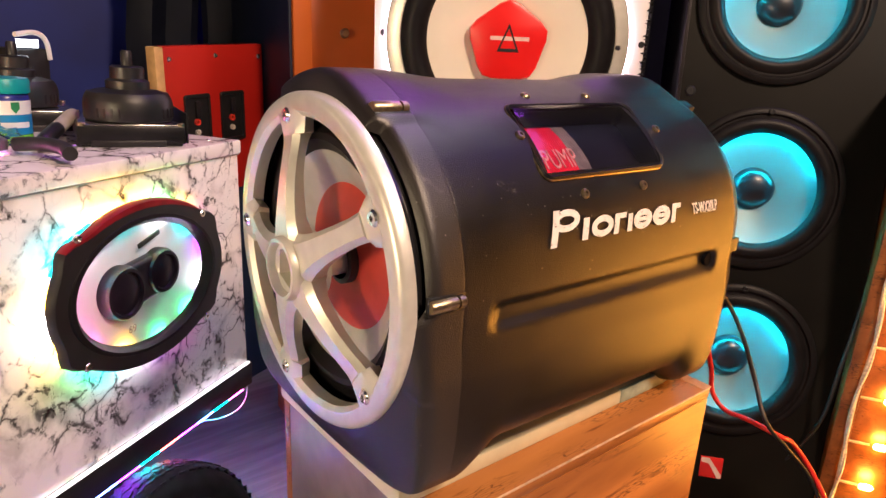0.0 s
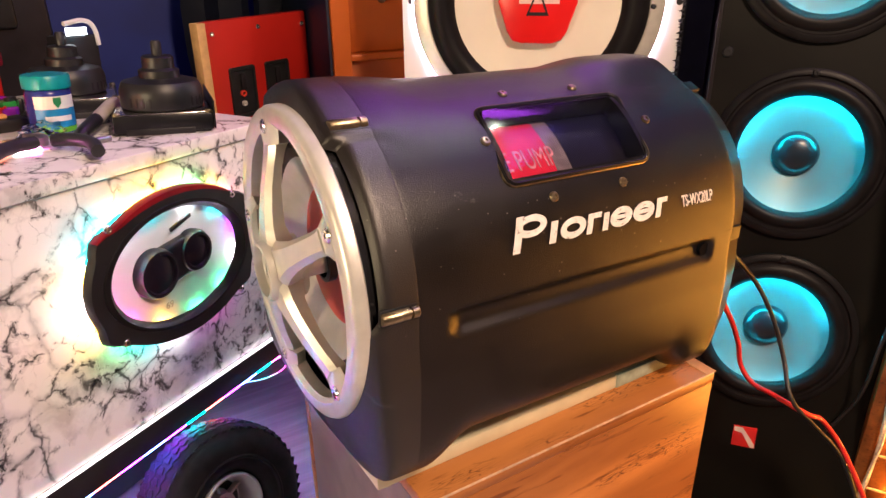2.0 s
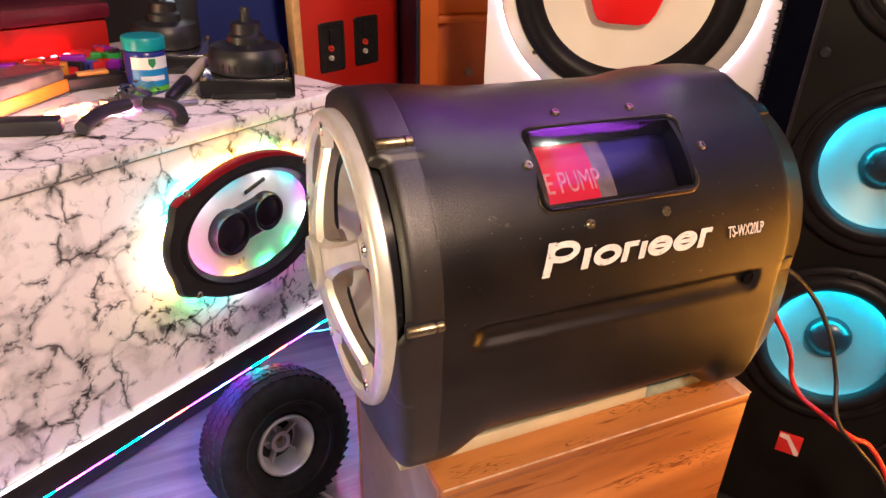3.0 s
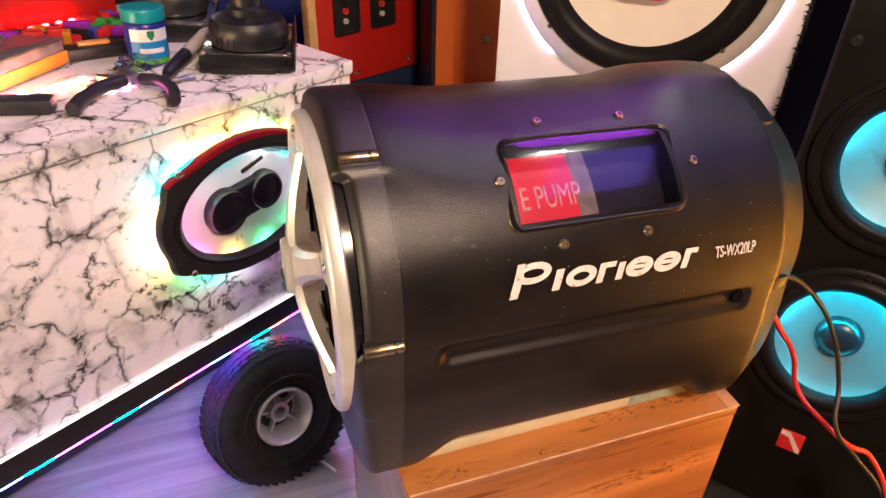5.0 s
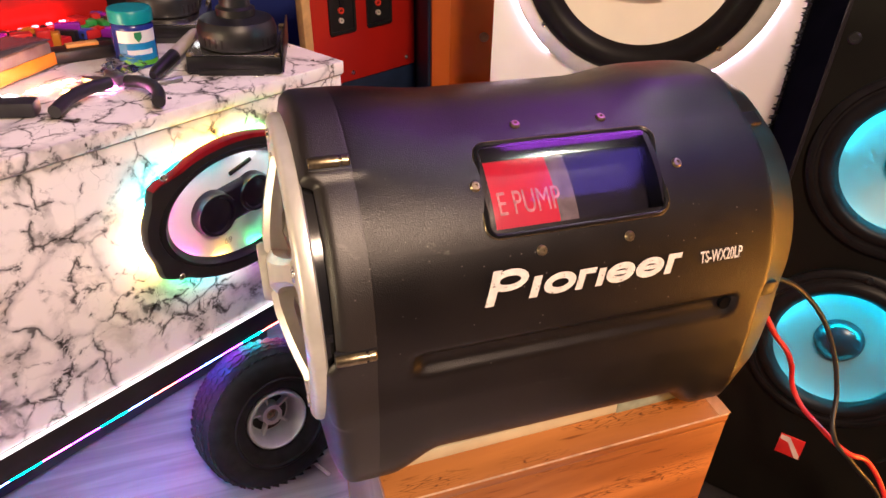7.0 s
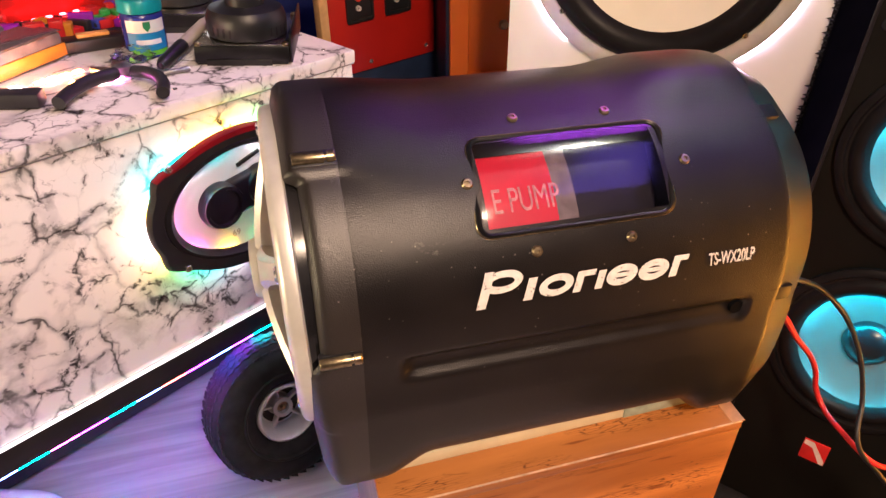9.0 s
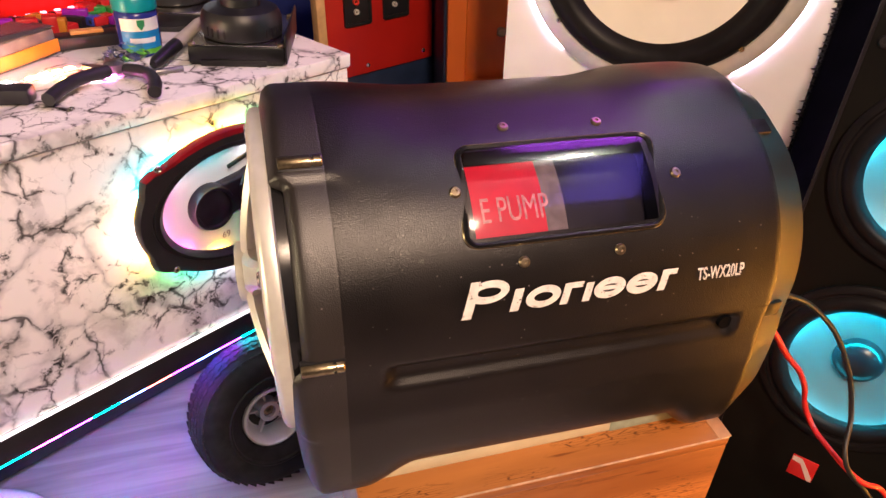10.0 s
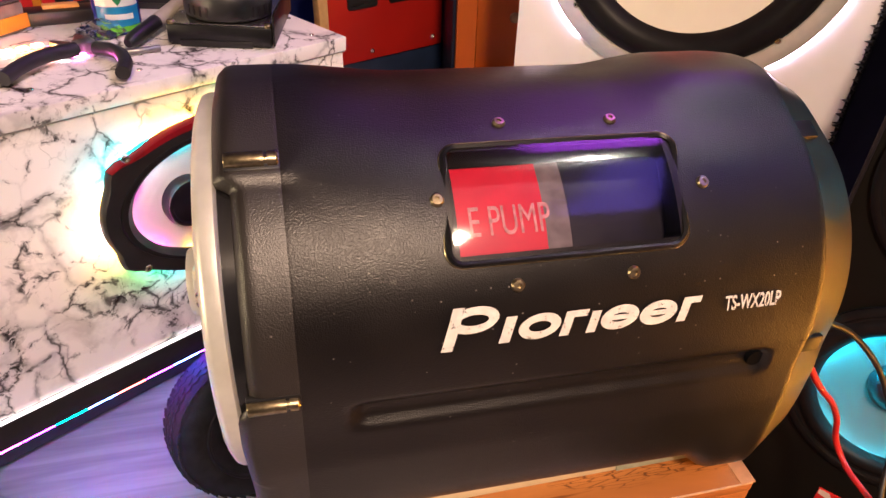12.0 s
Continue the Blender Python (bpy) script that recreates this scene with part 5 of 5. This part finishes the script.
rng = random.Random(11)
tagged(part("black_cloth", box(-0.80, -0.135, 0.285, 0.452, 0.0, 0.003, 0.001), mat("black_felt", (0.012, 0.011, 0.013), 0.9, bump=0.4, bump_scale=400), None, "", B), "black cloth under the clutter on the bench", "cloth")
HUES = [mat("bit_red", (0.55, 0.02, 0.02), 0.3), mat("bit_dark", (0.02, 0.018, 0.02), 0.35), mat("bit_green", (0.03, 0.30, 0.05), 0.3), mat("bit_smoke", (0.10, 0.09, 0.10), 0.2), mat("bit_orange", (0.60, 0.22, 0.02), 0.35), mat("bit_blue", (0.05, 0.07, 0.40), 0.3), mat("bit_clear", (0.34, 0.32, 0.33), 0.15), mat("bit_purple", (0.30, 0.02, 0.42), 0.25)]
NAMES = ("red", "black", "green", "smoky", "orange", "blue", "clear", "purple")
for k in range(112):
    x, y = rng.uniform(-0.60, -0.150), rng.uniform(0.292, 0.345 if k % 3 else 0.44)
    c = (0, 1, 3, 4, 1, 0, 6, 7, 0, 5, 1, 2)[k % 12]
    w, d, h = rng.uniform(0.006, 0.018), rng.uniform(0.005, 0.011), rng.uniform(0.008, 0.026)
    bit = thing("plastic_connector", B @ pose(x, y, 0.0031, 0, 0, rng.uniform(0, 180)), "small %s plastic connector in the clutter" % NAMES[c], "connector", "clutter on the bench")
    part("housing", box(-w, w, -d, d, 0, h, 0.0018), HUES[c], bit)
    part("plug", box(w * 0.3, w * 1.5, -d * 0.6, d * 0.6, h * 0.25, h * 0.75, 0.0012), HUES[(c + 1) % 8], bit)
for k in range(5):
    x, y = -0.58 + 0.075 * k, 0.31 + 0.03 * (k % 2)
    pts = [tuple(B @ Vector((x + 0.02 * q, y + 0.018 * math.sin(q * 1.3 + k), 0.006 + 0.012 * (q % 2)))) for q in range(6)]
    tagged(tube("loose_wire", pts, 0.0018, (HUES[0], HUES[1])[k % 2]), "loose %s wire tangled in the clutter" % ("red", "black")[k % 2], "wire", "loose wires on the bench")
BENCH_LEDS = [glow("bench_red", (1.0, 0.10, 0.03), 75), glow("bench_white", (1.0, 0.90, 0.92), 80), glow("bench_amber", (1.0, 0.42, 0.05), 75), glow("bench_pink", (1.0, 0.12, 0.6), 70)]
for k, (x, y, z, a) in enumerate(((-0.325, 0.158, 0.002, 8), (-0.40, 0.15, 0.002, 12), (-0.30, 0.115, 0.002, -30))):
    strip = thing("led_strip_piece", B @ pose(x, y, z, 0, 0, a), "short lit strip of coloured leds lying on the worktop", "led strip", "lit strips on the bench")
    part("tape", box(-0.035, 0.035, -0.005, 0.005, -0.002, -0.0008), WHITE, strip, "white tape")
    for j in range(4):
        part("led", box(-0.031 + 0.016 * j, -0.021 + 0.016 * j, -0.0042, 0.0042, -0.0008, 0.001), BENCH_LEDS[(0, 1, 2, 0, 1, 3)[(j + k) % 6]], strip, "lit led")

RED_LED = glow("led_red", (1.0, 0.02, 0.03), 45)
redled = thing("led_strip_piece", B @ pose(-0.25, 0.348, 0.020, 0, 0, 6), "short lit strip of red leds among the clutter", "led strip", "lit strips on the bench")
part("tape", box(-0.05, 0.05, -0.004, 0.004, -0.0165, -0.001), BLACK, redled, "black holder")
for j in range(5):
    part("led", box(-0.043 + 0.02 * j, -0.036 + 0.02 * j, -0.0025, 0.0025, -0.001, 0.001), RED_LED, redled, "lit red led")

# behind the bench: red case, white speaker, dark boxes
redcase = thing("red_case", B @ pose(-0.50, 0.40, 0.0), "low glossy red case at the back of the bench", "case")
part("body", box(-0.30, 0.37, -0.035, 0.05, 0.0, 0.060, 0.006), RED_PAINT, redcase)
part("lid", box(-0.305, 0.375, -0.04, 0.055, 0.0605, 0.085, 0.006), mat("dark_red_gloss", (0.12, 0.01, 0.02), 0.25), redcase, "dark red lid")
rear = thing("white_rear_speaker", B @ pose(-0.50, 0.42, 0.0852), "white speaker panel with a black cone on a red case", "speaker")
part("panel", box(-0.30, 0.20, -0.01, 0.03, 0.0, 0.34, 0.004), WHITE, rear, "white panel")
part("cone", lathe([(0.115, 0.0), (0.115, 0.008), (0.10, 0.012), (0.09, 0.006), (0.03, -0.004), (0, 0.004)], 56), SURROUND, rear, "black cone", pose(0.05, -0.011, 0.155, 90, 0, 0))
# black panels added so that the gap between the speakers stays dark
divider = thing("dark_gap_panels", pose(0.88, 0.50, 0), "tall black panels added to darken the gap behind the speakers", "divider")
for x in (0.0, 0.432):
    part("panel", box(x + 0.030, x + 0.398, 0.008, 0.032, FZ + 0.03, 1.42), DARK_GLOSS, divider)
for x in (0.0, 0.398, 0.83):
    part("post", box(x, x + 0.030 + (0.004 if x == 0.398 else 0), 0, 0.04, FZ, 1.45, 0.003), DARK_GLOSS, divider)
dark1 = thing("dark_cabinet", pose(-0.06, 1.02, 0.0), "tall dark cabinet in shadow against the blue wall", "cabinet")
part("body", box(-0.55, -0.02, -0.1, 0.2, FZ, 1.5, 0.01), DARK_GLOSS, dark1)
part("door", box(-0.50, -0.07, -0.112, -0.1, 0.62, 1.45, 0.006), BLACK, dark1, "black door")
dark2 = thing("dark_hanging_coat", pose(0.315, 1.1, 0.0), "dark cloth hanging beside the orange cabinet", "cloth")
for half in (0, 1):
    bm = bmesh.new()
    rows = [[bm.verts.new((x * 0.02 - 0.13 + 0.008 * math.sin(z * 2.0 + half), 0.02 * math.sin(x * 1.5 + z * 0.3) - 0.012 * half, 0.02 + z * 0.1)) for x in range(7 * half, 7 * half + 8)] for z in range(17)]
    for p, q in zip(rows, rows[1:]):
        for k in range(7):
            bm.faces.new((p[k], p[k + 1], q[k + 1], q[k]))
    bmesh.ops.solidify(bm, geom=bm.faces[:], thickness=0.01)
    part("cloth_fold", bm, DARK_WALL, dark2)
device = thing("small_white_device", B @ pose(-0.03, 0.335, 0.0), "small device with a white curved arm and lit screen", "gadget")
part("base", box(-0.03, 0.03, -0.02, 0.02, 0.0, 0.10, 0.004), BLACK, device)
tube("arm", [(-0.028, -0.022, 0.118), (0.012, -0.022, 0.120), (0.022, -0.022, 0.112), (0.028, -0.022, 0.085)], 0.0035, WHITE, device, "white curved arm")
part("screen", box(-0.026, 0.008, -0.024, -0.021, 0.101, 0.112), glow("screen_white", (0.85, 0.92, 1.0), 3), device, "lit white screen")
